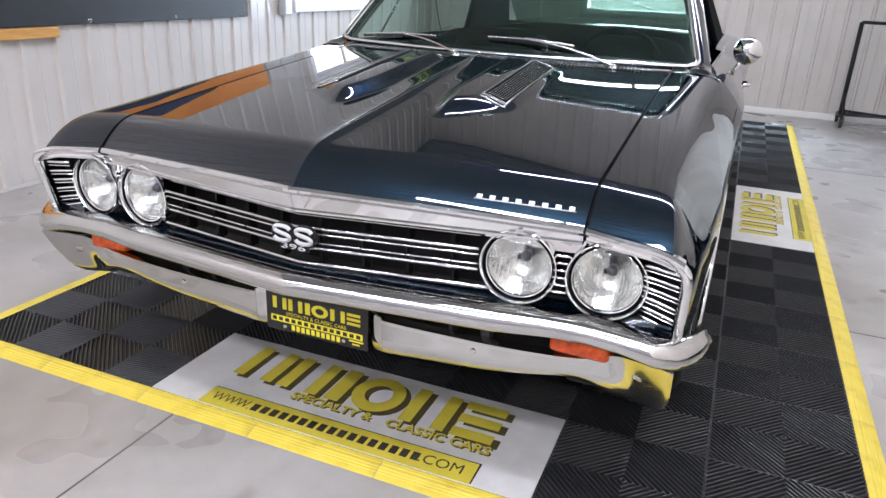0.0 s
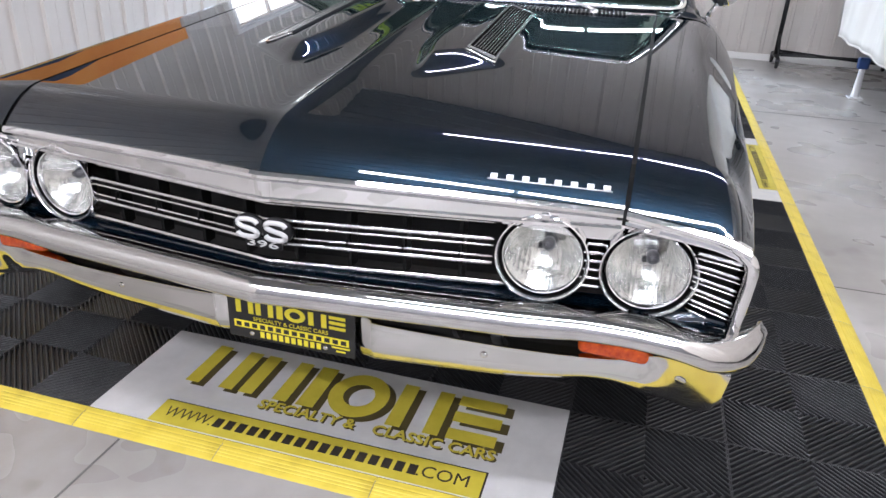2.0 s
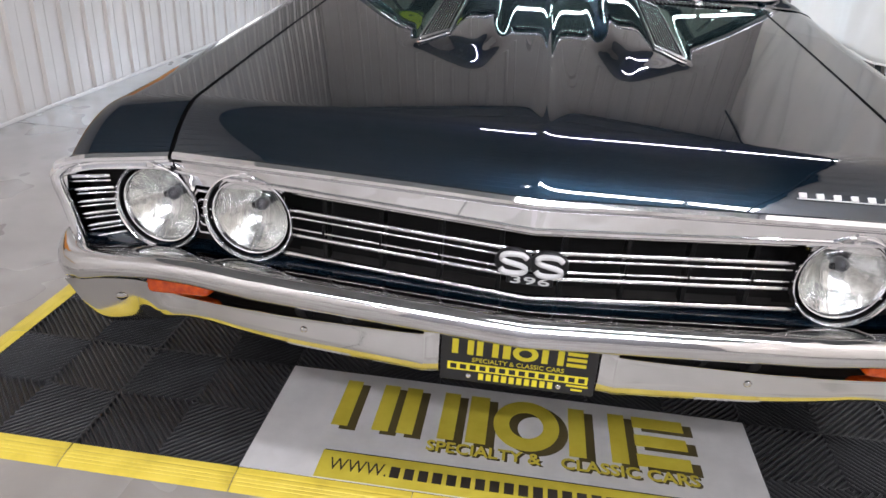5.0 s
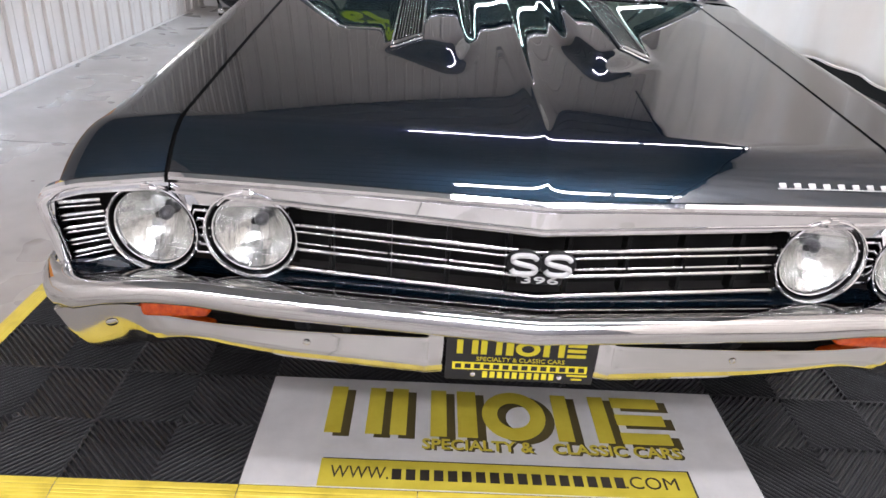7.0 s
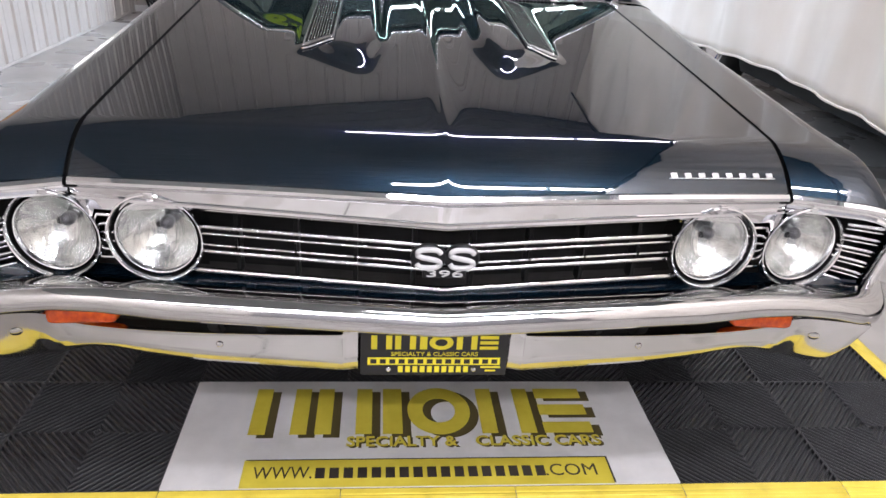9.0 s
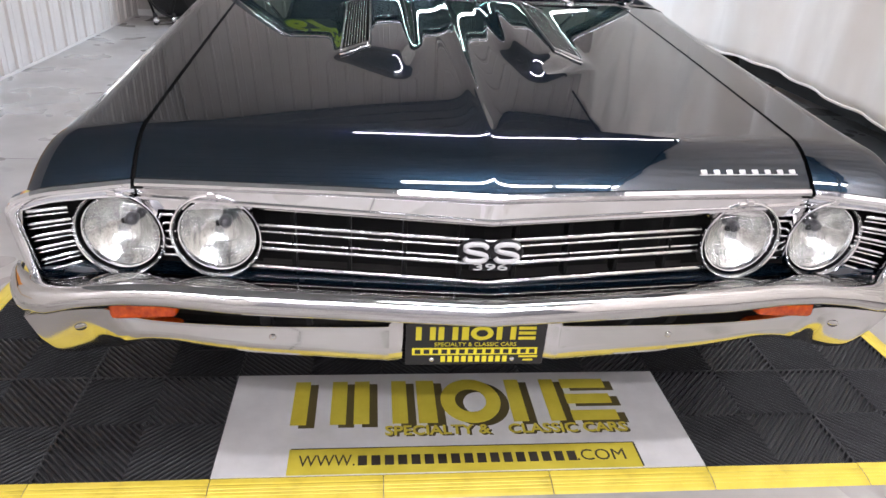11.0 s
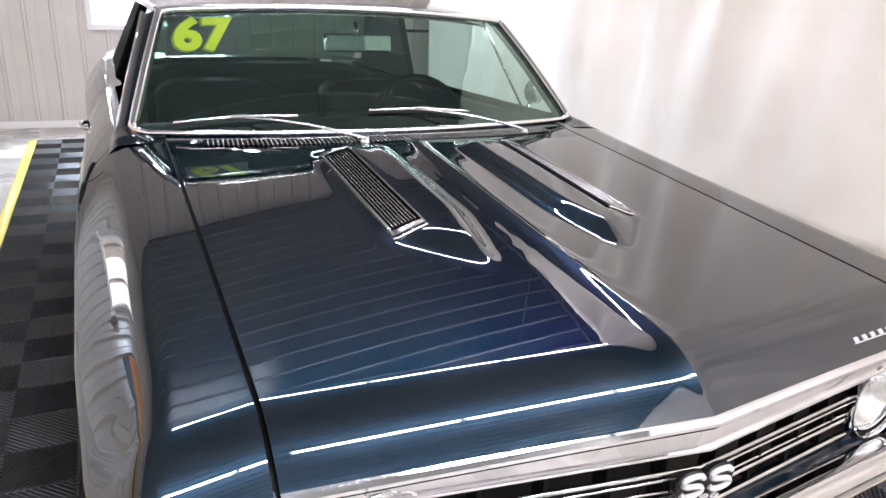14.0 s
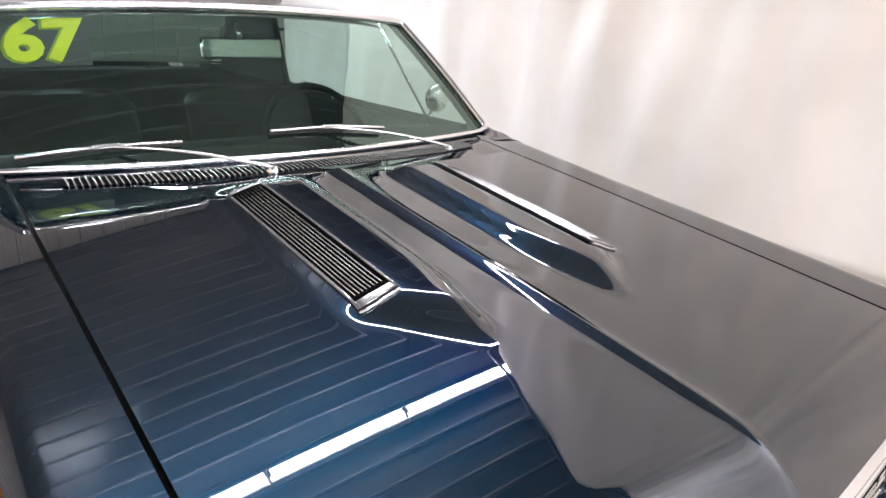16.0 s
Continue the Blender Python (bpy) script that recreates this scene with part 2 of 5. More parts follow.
def glass(name, tint, base=0.06, sheen=(0.95, 0.95, 0.95)):
    """A thin pane: clear with a tint, and a mirror image that grows with the angle."""
    m = bpy.data.materials.new(name)
    m.use_nodes = True
    t = m.node_tree
    n, l = t.nodes, t.links
    n.remove(n["Principled BSDF"])
    tr, gl, mx, fr = n.new("ShaderNodeBsdfTransparent"), n.new("ShaderNodeBsdfGlossy"), n.new("ShaderNodeMixShader"), n.new("ShaderNodeLayerWeight")
    pw, sc_ = n.new("ShaderNodeMath"), n.new("ShaderNodeMath")
    pw.operation, pw.inputs[1].default_value = "POWER", 4.0
    sc_.operation, sc_.inputs[1].default_value, sc_.inputs[2].default_value = "MULTIPLY_ADD", 0.9, base
    tr.inputs[0].default_value = (*tint, 1)
    gl.inputs["Roughness"].default_value = 0.01
    gl.inputs[0].default_value = (*sheen, 1)
    fr.inputs[0].default_value = 0.5
    l.new(fr.outputs["Facing"], pw.inputs[0])
    l.new(pw.outputs[0], sc_.inputs[0])
    l.new(sc_.outputs[0], mx.inputs[0])
    l.new(tr.outputs[0], mx.inputs[1])
    l.new(gl.outputs[0], mx.inputs[2])
    l.new(mx.outputs[0], n["Material Output"].inputs[0])
    return m


windshield_glass = glass("tinted_windshield", (0.35, 0.46, 0.41), 0.145, (0.66, 0.88, 0.78))
lens_glass = glass("headlight_glass", (0.96, 0.97, 0.97), 0.08)
window_glass = glass("clear_window", (0.95, 0.97, 0.96))


# ---------------------------------------------------------------- mesh helpers
def part(name, bm, mat, parent=None, label="", smooth=False, angle=None):
    """Links a bmesh as one mesh object, under a thing or a part if one is given."""
    me = bpy.data.meshes.new(name)
    bmesh.ops.recalc_face_normals(bm, faces=bm.faces[:])
    bm.to_mesh(me)
    bm.free()
    me.materials.append(mat)
    if smooth or angle:
        me.shade_smooth()
    if angle:
        me.set_sharp_from_angle(angle=radians(angle))
    ob = new(name, me)
    if parent:
        ob.parent = parent
    if label:
        tagged(ob, label)
    return ob


def thing(name, label, category, group="", at=(0, 0, 0), kind=""):
    ob = new(name)
    ob.location = at
    ob.empty_display_size = 0.1
    return tagged(ob, label, category, group, kind)


def box(x0, x1, y0, y1, z0, z1, bevel=0.0, bm=None, segments=2):
    bm = bm or bmesh.new()
    r = bmesh.ops.create_cube(bm, size=1.0, matrix=Matrix.Translation(((x0 + x1) / 2, (y0 + y1) / 2, (z0 + z1) / 2)) @ Matrix.Diagonal((x1 - x0, y1 - y0, z1 - z0, 1)))
    if bevel:
        edges = list({e for v in r["verts"] for e in v.link_edges})
        bmesh.ops.bevel(bm, geom=edges, offset=bevel, segments=segments, affect="EDGES", profile=0.5)
    return bm


def grid(rows, closed_u=False, closed_v=False, bm=None, thick=None):
    """A sheet through rows of points."""
    bm = bm or bmesh.new()
    vs = [[bm.verts.new(p) for p in row] for row in rows]
    n, k = len(vs), len(vs[0])
    for i in range(n if closed_v else n - 1):
        for j in range(k if closed_u else k - 1):
            q = [vs[i][j], vs[i][(j + 1) % k], vs[(i + 1) % n][(j + 1) % k], vs[(i + 1) % n][j]]
            if len(set(q)) == 4:
                bm.faces.new(q)
    if thick:
        bmesh.ops.recalc_face_normals(bm, faces=bm.faces[:])
        bmesh.ops.solidify(bm, geom=bm.faces[:], thickness=thick)
    return bm


def mirrored(rows):
    return [[(-x, y, z) for x, y, z in row] for row in rows]


def tube(points, r, sides=10, bm=None, caps=True, flat=1.0):
    """A round bar along points; flat squeezes it in its second direction."""
    bm = bm or bmesh.new()
    pts = [Vector(p) for p in points]
    rings = []
    for i, p in enumerate(pts):
        d = (pts[min(i + 1, len(pts) - 1)] - pts[max(i - 1, 0)]).normalized()
        a = d.cross(Vector((0, 0, 1)))
        if a.length < 1e-3:
            a = d.cross(Vector((0, 1, 0)))
        a.normalize()
        b = a.cross(d)
        rr = r[i] if isinstance(r, (list, tuple)) else r
        rings.append([bm.verts.new(p + rr * (math.cos(w) * a + flat * math.sin(w) * b)) for w in (2 * math.pi * k / sides for k in range(sides))])
    for i in range(len(rings) - 1):
        for k in range(sides):
            bm.faces.new([rings[i][k], rings[i][(k + 1) % sides], rings[i + 1][(k + 1) % sides], rings[i + 1][k]])
    if caps:
        bm.faces.new(rings[0])
        bm.faces.new(rings[-1])
    return bm


def revolve(profile, sides=40, m=Matrix(), bm=None):
    """Turns (radius, height) points about the local z axis, and lays the result by m."""
    bm = bm or bmesh.new()
    rings = []
    for r, h in profile:
        if r < 1e-6:
            rings.append([bm.verts.new(m @ Vector((0, 0, h)))])
        else:
            rings.append([bm.verts.new(m @ Vector((r * math.cos(w), r * math.sin(w), h))) for w in (2 * math.pi * k / sides for k in range(sides))])
    for a, b in zip(rings, rings[1:]):
        for k in range(sides):
            q = [a[k % len(a)], a[(k + 1) % len(a)], b[(k + 1) % len(b)], b[k % len(b)]]
            q = list(dict.fromkeys(q))
            if len(q) > 2:
                bm.faces.new(q)
    return bm


def slab(outline, z0, z1, bm=None, m=Matrix(), bevel=0.0):
    """A flat plate from an outline of (x, y), from z0 to z1, laid by m."""
    bm = bm or bmesh.new()
    lo = [bm.verts.new(m @ Vector((x, y, z0))) for x, y in outline]
    hi = [bm.verts.new(m @ Vector((x, y, z1))) for x, y in outline]
    n = len(outline)
    faces = [bm.faces.new(hi), bm.faces.new(lo[::-1])]
    for i in range(n):
        faces.append(bm.faces.new([lo[i], lo[(i + 1) % n], hi[(i + 1) % n], hi[i]]))
    if bevel:
        bmesh.ops.bevel(bm, geom=list(faces[0].edges), offset=bevel, segments=2, affect="EDGES", profile=0.5)
    return bm


def letters(name, text, size, mat, parent, m, depth=0.001, width=None, label="", shear=0.0, bold=0.0):
    """Raised lettering in the built-in font, its middle at m."""
    cu = bpy.data.curves.new(name, "FONT")
    cu.body, cu.size, cu.extrude, cu.align_x, cu.align_y, cu.shear = text, size, depth, "CENTER", "CENTER", shear
    cu.resolution_u = 3
    cu.offset = bold
    tmp = bpy.data.objects.new(name, cu)
    scene.collection.objects.link(tmp)
    bpy.context.view_layer.update()
    me = bpy.data.meshes.new_from_object(tmp.evaluated_get(bpy.context.evaluated_depsgraph_get()))
    bpy.data.objects.remove(tmp)
    if width:
        xs = [v.co.x for v in me.vertices]
        k = width / (max(xs) - min(xs))
        for v in me.vertices:
            v.co.x *= k
    me.transform(m)
    me.materials.clear()
    me.materials.append(mat)
    ob = new(name, me)
    if parent:
        ob.parent = parent
    if label:
        tagged(ob, label)
    return ob


def smin(a, b, k):
    h = max(k - abs(a - b), 0.0) / k
    return min(a, b) - h * h * k * 0.25


def smooth01(a, b, v):
    if a == b:
        return float(v > a)
    t = min(max((v - a) / (b - a), 0.0), 1.0)
    return t * t * (3 - 2 * t)


def lerp_table(table, v):
    """Straight interpolation in a table of (key, value) rows."""
    if v <= table[0][0]:
        return table[0][1]
    for (a, p), (b, q) in zip(table, table[1:]):
        if v <= b:
            return p + (q - p) * (v - a) / (b - a)
    return table[-1][1]


def spans(a, b, n):
    return [a + (b - a) * i / n for i in range(n + 1)]


# ---------------------------------------------------------------- the hall
XL, XR, YB, YF, ZC = -2.80, 7.5, 7.10, -7.5, 4.40
RIB = 0.2286


def ribbed_sheet(length, height, openings=(), rib=RIB, depth=0.018):
    """Rows of points (along, out, up) of a ribbed steel sheet as separate panels between ribs; openings are (a0, a1, z0, z1)."""
    bm = bmesh.new()
    prof = []
    a = 0.0
    while a < length:
        prof += [(a, 0.0), (a + 0.009, depth), (a + 0.031, depth), (a + 0.040, 0.0), (a + rib * 0.5 - 0.004, 0.0), (a + rib * 0.5, 0.003), (a + rib * 0.5 + 0.008, 0.003), (a + rib * 0.5 + 0.012, 0.0)]
        a += rib
    prof = [(min(p, length), d) for p, d in prof] + [(length, 0.0)]
    for o in openings:
        prof += [(o[0], 0.0), (o[1], 0.0)]
    prof.sort()
    levels = sorted({0.0, height, *(v for o in openings for v in o[2:])})
    for (p, d), (q, e) in zip(prof, prof[1:]):
        if q - p < 1e-5:
            continue
        for z0, z1 in zip(levels, levels[1:]):
            mid, zm = (p + q) / 2, (z0 + z1) / 2
            if any(o[0] < mid < o[1] and o[2] < zm < o[3] for o in openings):
                continue
            bm.faces.new([bm.verts.new(v) for v in ((p, -d, z0), (q, -e, z0), (q, -e, z1), (p, -d, z1))])
    return bm


def wall(name, m, length, label, openings=(), sheet=None):
    """A wall with real thickness; its sheet's inside faces -y of m."""
    ob = part(name, ribbed_sheet(length, ZC, openings), sheet or wall_white, None, label)
    tagged(ob, category="wall", kind="structure")
    ob.matrix_world = m
    core = bmesh.new()
    cuts_a = sorted({0.0, length, *(v for o in openings for v in o[:2])})
    cuts_z = sorted({0.0, ZC, *(v for o in openings for v in o[2:])})
    for a0, a1 in zip(cuts_a, cuts_a[1:]):
        for z0, z1 in zip(cuts_z, cuts_z[1:]):
            if not any(o[0] < (a0 + a1) / 2 < o[1] and o[2] < (z0 + z1) / 2 < o[3] for o in openings):
                box(a0, a1, 0.012, 0.15, z0, z1, bm=core)
    c = part("wall_core", core, trim_white, ob)
    return ob


WIN_B = (-0.84, 0.42, 0.98, 1.95)   # back window: x0, x1, z0, z1
WIN_L = (4.12, 5.45, 0.95, 1.95)    # window in the long wall: y0, y1, z0, z1

floor_bm = box(XL - 0.2, XR + 0.2, YF - 0.2, YB + 0.2, -0.15, -0.012)
floor = tagged(part("floor", floor_bm, concrete), "worn pale grey sealed concrete floor with stains and joints", "floor", kind="structure")
for name, bmx in (("floor_joint", box(-0.4535, -0.4485, YF, -0.075, -0.0119, -0.0105)), ("floor_joint", box(XL, -1.47, 2.2455, 2.2485, -0.0119, -0.0112)),
                  ("floor_joint", box(1.47, XR, 1.498, 1.502, -0.0119, -0.0105)), ("floor_joint", box(1.47, XR, 4.498, 4.502, -0.0119, -0.0105)), ("floor_joint", box(3.1, 3.104, YF, YB, -0.0118, -0.0104))):
    part(name, bmx, joint_dark, floor)

wall_back = wall("wall_back", pose(XL, YB, -0.012), XR - XL, "white ribbed steel wall sheet behind the car", [(WIN_B[0] - XL, WIN_B[1] - XL, WIN_B[2], WIN_B[3])])
wall_left = wall("wall_left", pose(XL, YF, -0.012, 0, 0, 90), YB - YF, "white ribbed steel wall sheet with scuffs along the bay", [(WIN_L[0] - YF, WIN_L[1] - YF, WIN_L[2], WIN_L[3])])
wall_right = wall("wall_right", pose(XR, YB, -0.012, 0, 0, -90), YB - YF, "white ribbed steel wall across the hall")
# Unseen wall, kept grey so bumper reflections stay dim.
wall_front = wall("wall_front", pose(XR, YF, -0.012, 0, 0, 180), XR - XL, "unseen grey ribbed wall facing the car, dims chrome reflections", sheet=unseen_wall_grey)

ceil = bmesh.new()
rib_rows = []
a = YF - 0.1
while a < YB:
    rib_rows += [(a, ZC), *((a + 0.024 - 0.019 * math.cos(w), ZC - 0.017 * math.sin(w)) for w in spans(0, math.pi, 10)), (a + 0.048, ZC)]
    a += RIB
grid([[(XL, y, z), (XR, y, z)] for y, z in rib_rows], bm=ceil)
box(XL - 0.2, XR + 0.2, YF - 0.2, YB + 0.2, ZC + 0.012, ZC + 0.15, bm=ceil)
tagged(part("ceiling", ceil, ceiling_white, smooth=True, angle=40), "pale grey ribbed steel ceiling sheet", "ceiling", kind="structure")

# base trims
for nm, bmx in (("baseboard_back", box(XL + 0.02, XR, YB - 0.045, YB - 0.02, -0.012, 0.055, 0.004)), ("baseboard_left", box(XL + 0.016, XL + 0.024, YF, YB - 0.046, -0.012, 0.010, 0.002))):
    tagged(part(nm, bmx, trim_white if nm.endswith("back") else wall_white), "white steel trim at the foot of the wall", "baseboard", kind="structure")

# screws along the foot of the long wall
screw_me = None
for i in range(44):
    y = -3.0 + RIB * i + 0.10
    if screw_me is None:
        sc0 = part("wall_screw", revolve([(0.0, 0.007), (0.005, 0.0065), (0.007, 0.003), (0.011, 0.002), (0.011, 0.0)], 10, pose(0, 0, 0, 0, 90, 0)), grey_plastic, wall_left)
        screw_me = sc0.data
    else:
        sc0 = new("wall_screw", screw_me)
        sc0.parent = wall_left
    sc0.matrix_basis = wall_left.matrix_basis.inverted() @ pose(XL + 0.001, y, 0.062)


def window(name, m, w, h, label, pitch=0.05, lean=52.1):
    """A framed window with a lowered slat blind; m is its lower left inside corner, the room lies on -y."""
    ob = tagged(new(name), label, "window", kind="structure")
    ob.matrix_world = m
    f = 0.055
    fr = bmesh.new()
    for a in ((-f, w + f, -f, 0.0), (-f, w + f, h, h + f), (-f, 0.0, 0.0, h), (w, w + f, 0.0, h)):
        box(a[0], a[1], -0.035, 0.05, a[2], a[3], 0.004, fr)
    part("window_frame", fr, trim_white, ob)
    part("mullion", box(w / 2 - 0.015, w / 2 + 0.015, 0.05, 0.08, 0, h, 0.003), trim_white, ob)
    for x0, x1 in ((0.0, w / 2 - 0.015), (w / 2 + 0.015, w)):
        p = part("pane", box(x0, x1, 0.062, 0.066, 0, h), window_glass, ob)
        p.visible_shadow = False
    n = int(h / pitch)
    base = box(0.01, w - 0.01, -0.011, 0.011, -0.0008, 0.0008)
    first = None
    for i in range(n):
        mt = pose(0, 0.02, 0.012 + i * pitch, lean, 0, 0)
        if first is None:
            first = part("slat", base, blind_white, ob)
            s = first
        else:
            s = first.copy()
            scene.collection.objects.link(s)
        s.matrix_basis = mt
    part("headrail", box(0.005, w - 0.005, -0.01, 0.04, h - 0.035, h - 0.002, 0.003), trim_white, ob)
    return ob


window("window_1", pose(WIN_B[0], YB - 0.012, WIN_B[2] - 0.012), WIN_B[1] - WIN_B[0], WIN_B[3] - WIN_B[2], "white framed window with a pale slat blind lowered", 0.036)
window("window_2", pose(XL + 0.012, WIN_L[0], WIN_L[2] - 0.012, 0, 0, 90), WIN_L[1] - WIN_L[0], WIN_L[3] - WIN_L[2], "white framed window with a lowered pinkish slat blind", 0.045)
for nm, bmx in (("backdrop_north", box(-4, 5, YB + 3.0, YB + 3.05, -0.5, 4.0)), ("backdrop_west", box(XL - 3.05, XL - 3.0, 1.0, 17.0, -0.5, 5.5))):
    tagged(part(nm, bmx, outside_north if nm.endswith("north") else outside_west), "bright hazy daylight outside the window", "backdrop", kind="structure")
# daylight coming in through the back window's opening
ld = bpy.data.lights.new("window_light", "AREA")
ld.shape, ld.size, ld.size_y, ld.energy, ld.color = "RECTANGLE", WIN_B[1] - WIN_B[0], 0.95, 205.0, (0.70, 0.84, 1.0)
new("window_light", ld).matrix_world = look((0.5 * (WIN_B[0] + WIN_B[1]), YB + 0.2, 1.47), (-0.9, 2.0, 0.6))


# ---------------------------------------------------------------- tube fittings under the ceiling
def tube_fitting(length):
    ob = thing("tube_light", "long bright white ceiling tube, front two rows added as fill", "ceiling light", "ceiling tubes")
    part("housing", box(-length / 2, length / 2, -0.07, 0.07, 0.03, 0.09, 0.008), trim_white, ob)
    part("tube", grid([[(x, 0.045 * math.sin(w), 0.03 - 0.028 * math.cos(w)) for w in spans(-math.pi / 2, math.pi / 2, 10)] for x in (-length / 2 + 0.02, length / 2 - 0.02)]), tube_light, ob, "glowing white diffuser")
    part("end_cap", box(-length / 2, -length / 2 + 0.02, -0.03, 0.03, -0.015, 0.03, 0.004), trim_white, ob)
    part("end_cap", box(length / 2 - 0.02, length / 2, -0.03, 0.03, -0.015, 0.03, 0.004), trim_white, ob)
    return ob


# Front rows -6.2 and -3.85 are added, unseen, to brighten walls and chrome.
TUBE_ROWS = [-6.2, -3.85, -1.5, 3.0]
first_tube = None
for yy in TUBE_ROWS:
    for xx in ((-2.05, -0.82, 0.41, 1.64, 2.87) if yy < -3 else (-0.04, 1.19, 2.42)):
        mt = pose(xx, yy, ZC - 0.10)
        if first_tube is None:
            first_tube = tube_fitting(1.22)
            first_tube.matrix_basis = mt
        else:
            copy_thing(first_tube, mt)


# ---------------------------------------------------------------- the car: surfaces
# x across (0 is the car's middle), y back from the number plate, z up.
HALF = 0.662          # half width of the bonnet


def nose_y(x):
    a = abs(x) / HALF
    return -0.087 + 0.077 * a if a < 1 else -0.010 - 0.155 * (a - 1)


def lip_z(x):
    a = abs(x) / HALF
    return 0.746 - 0.008 * a * a if a < 1 else 0.738 - 0.032 * (a - 1) - 2.6 * max(abs(x) - 0.79, 0.0) ** 2


def skin_z(x, y):
    """Height of the bonnet and of the tops of the wings, without bulges."""
    ax = abs(x)
    a = ax / HALF
    d = y - nose_y(x)
    face = lip_z(x) + d * 1.12
    w = 0.5 * a + 0.5 * a * a
    top = 0.8235 - 0.014 * w + (d - 0.085) * (0.118 - 0.014 * w) - 0.008 * max(d - 0.085, 0) ** 2
    return smin(face, top, 0.065)


def bulge_hard(x, y):
    """The two raised bulges that carry the louvres, and the fine ridge down the middle."""
    ax = abs(x)
    z = 0.0
    if 0.08 < ax < 0.36:
        xi = 0.106 + 0.040 * (1 - smooth01(0.34, 0.62, y))
        inner = smooth01(xi, xi + 0.032, ax)
        outer = 1 - smooth01(0.312, 0.328, ax)
        f = (ax - 0.145) / 0.155
        f = 0.5 * (f + math.sqrt(f * f + 0.01))
        f = smin(f, 1.0, 0.2)
        y0 = 0.335 + 0.165 * f
        front = smooth01(y0, y0 + 0.095 - 0.050 * f, y)
        rear = 1 - smooth01(1.055, 1.105, y)
        z = (0.031 - 0.027 * min(max((ax - 0.222) / 0.105, 0), 1)) * inner * outer * front * rear
    flare = 0.0115
    ridge = math.exp(-(math.sqrt(ax * ax + 0.00002) - 0.0045) / flare) if ax < 0.15 else 0.0
    z += 0.0068 * ridge * (0.30 * smooth01(-0.087, -0.04, y) + 0.70 * smooth01(-0.03, 0.12, y)) * (1 - smooth01(0.12, 0.15, ax))
    return z


def bulge(x, y):
    """The bulges with their corners pressed round."""
    if not 0.06 < abs(x) < 0.38 or y < 0.26:
        return bulge_hard(x, y)
    e = 0.0095
    return sum(bulge_hard(x + a * e, y + b * 1.5 * e) * (3 - abs(a)) * (3 - abs(b)) for a in (-2, -1, 0, 1, 2) for b in (-2, -1, 0, 1, 2)) / 81


def bonnet_rear(x):
    return 1.125 + 0.25 * x * x


car = thing("car", "dark navy blue coupe with chrome bumper and four round headlights", "car")

# bonnet
half_cols = sorted({*spans(0, HALF, 44)[7:], *spans(0, 0.032, 12), *spans(0.038, 0.092, 9), *spans(0.096, 0.340, 61)})
cols = [-v for v in half_cols[:0:-1]] + half_cols
rows = []
for v in [*spans(0.0, 0.20, 34), *spans(0.20, 0.32, 12)[1:], *spans(0.32, 0.58, 64)[1:], *spans(0.58, 1.0, 44)[1:]]:
    row = []
    for x in cols:
        y = nose_y(x) + v * (bonnet_rear(x) - nose_y(x))
        row.append((x, y, skin_z(x, y) + bulge(x, y)))
    rows.append(row)
# rolled edge down into the gap
edge = [[(rows[i][-1][0], rows[i][-1][1], rows[i][-1][2]), (rows[i][-1][0] + 0.001, rows[i][-1][1], rows[i][-1][2] - 0.012)] for i in range(len(rows))]
bonnet = part("bonnet", grid(rows, thick=0.0), paint, car, "glossy navy bonnet with twin louvred bulges", smooth=True)
part("bonnet_edge", grid(edge), paint, bonnet, smooth=True)
part("bonnet_edge", grid(mirrored(edge)), paint, bonnet, smooth=True)

# dark channels under the panel gaps
for s in (-1, 1):
    ch = [[(s * (HALF + 0.002 + dx), y, skin_z(s * HALF, y) - dz) for dx, dz in ((-0.012, 0.018), (0.0086, 0.018), (0.0088, 0.0020))] for y in spans(nose_y(HALF), 1.42, 40)]
    part("gap_channel", grid(ch), grille_black, car)


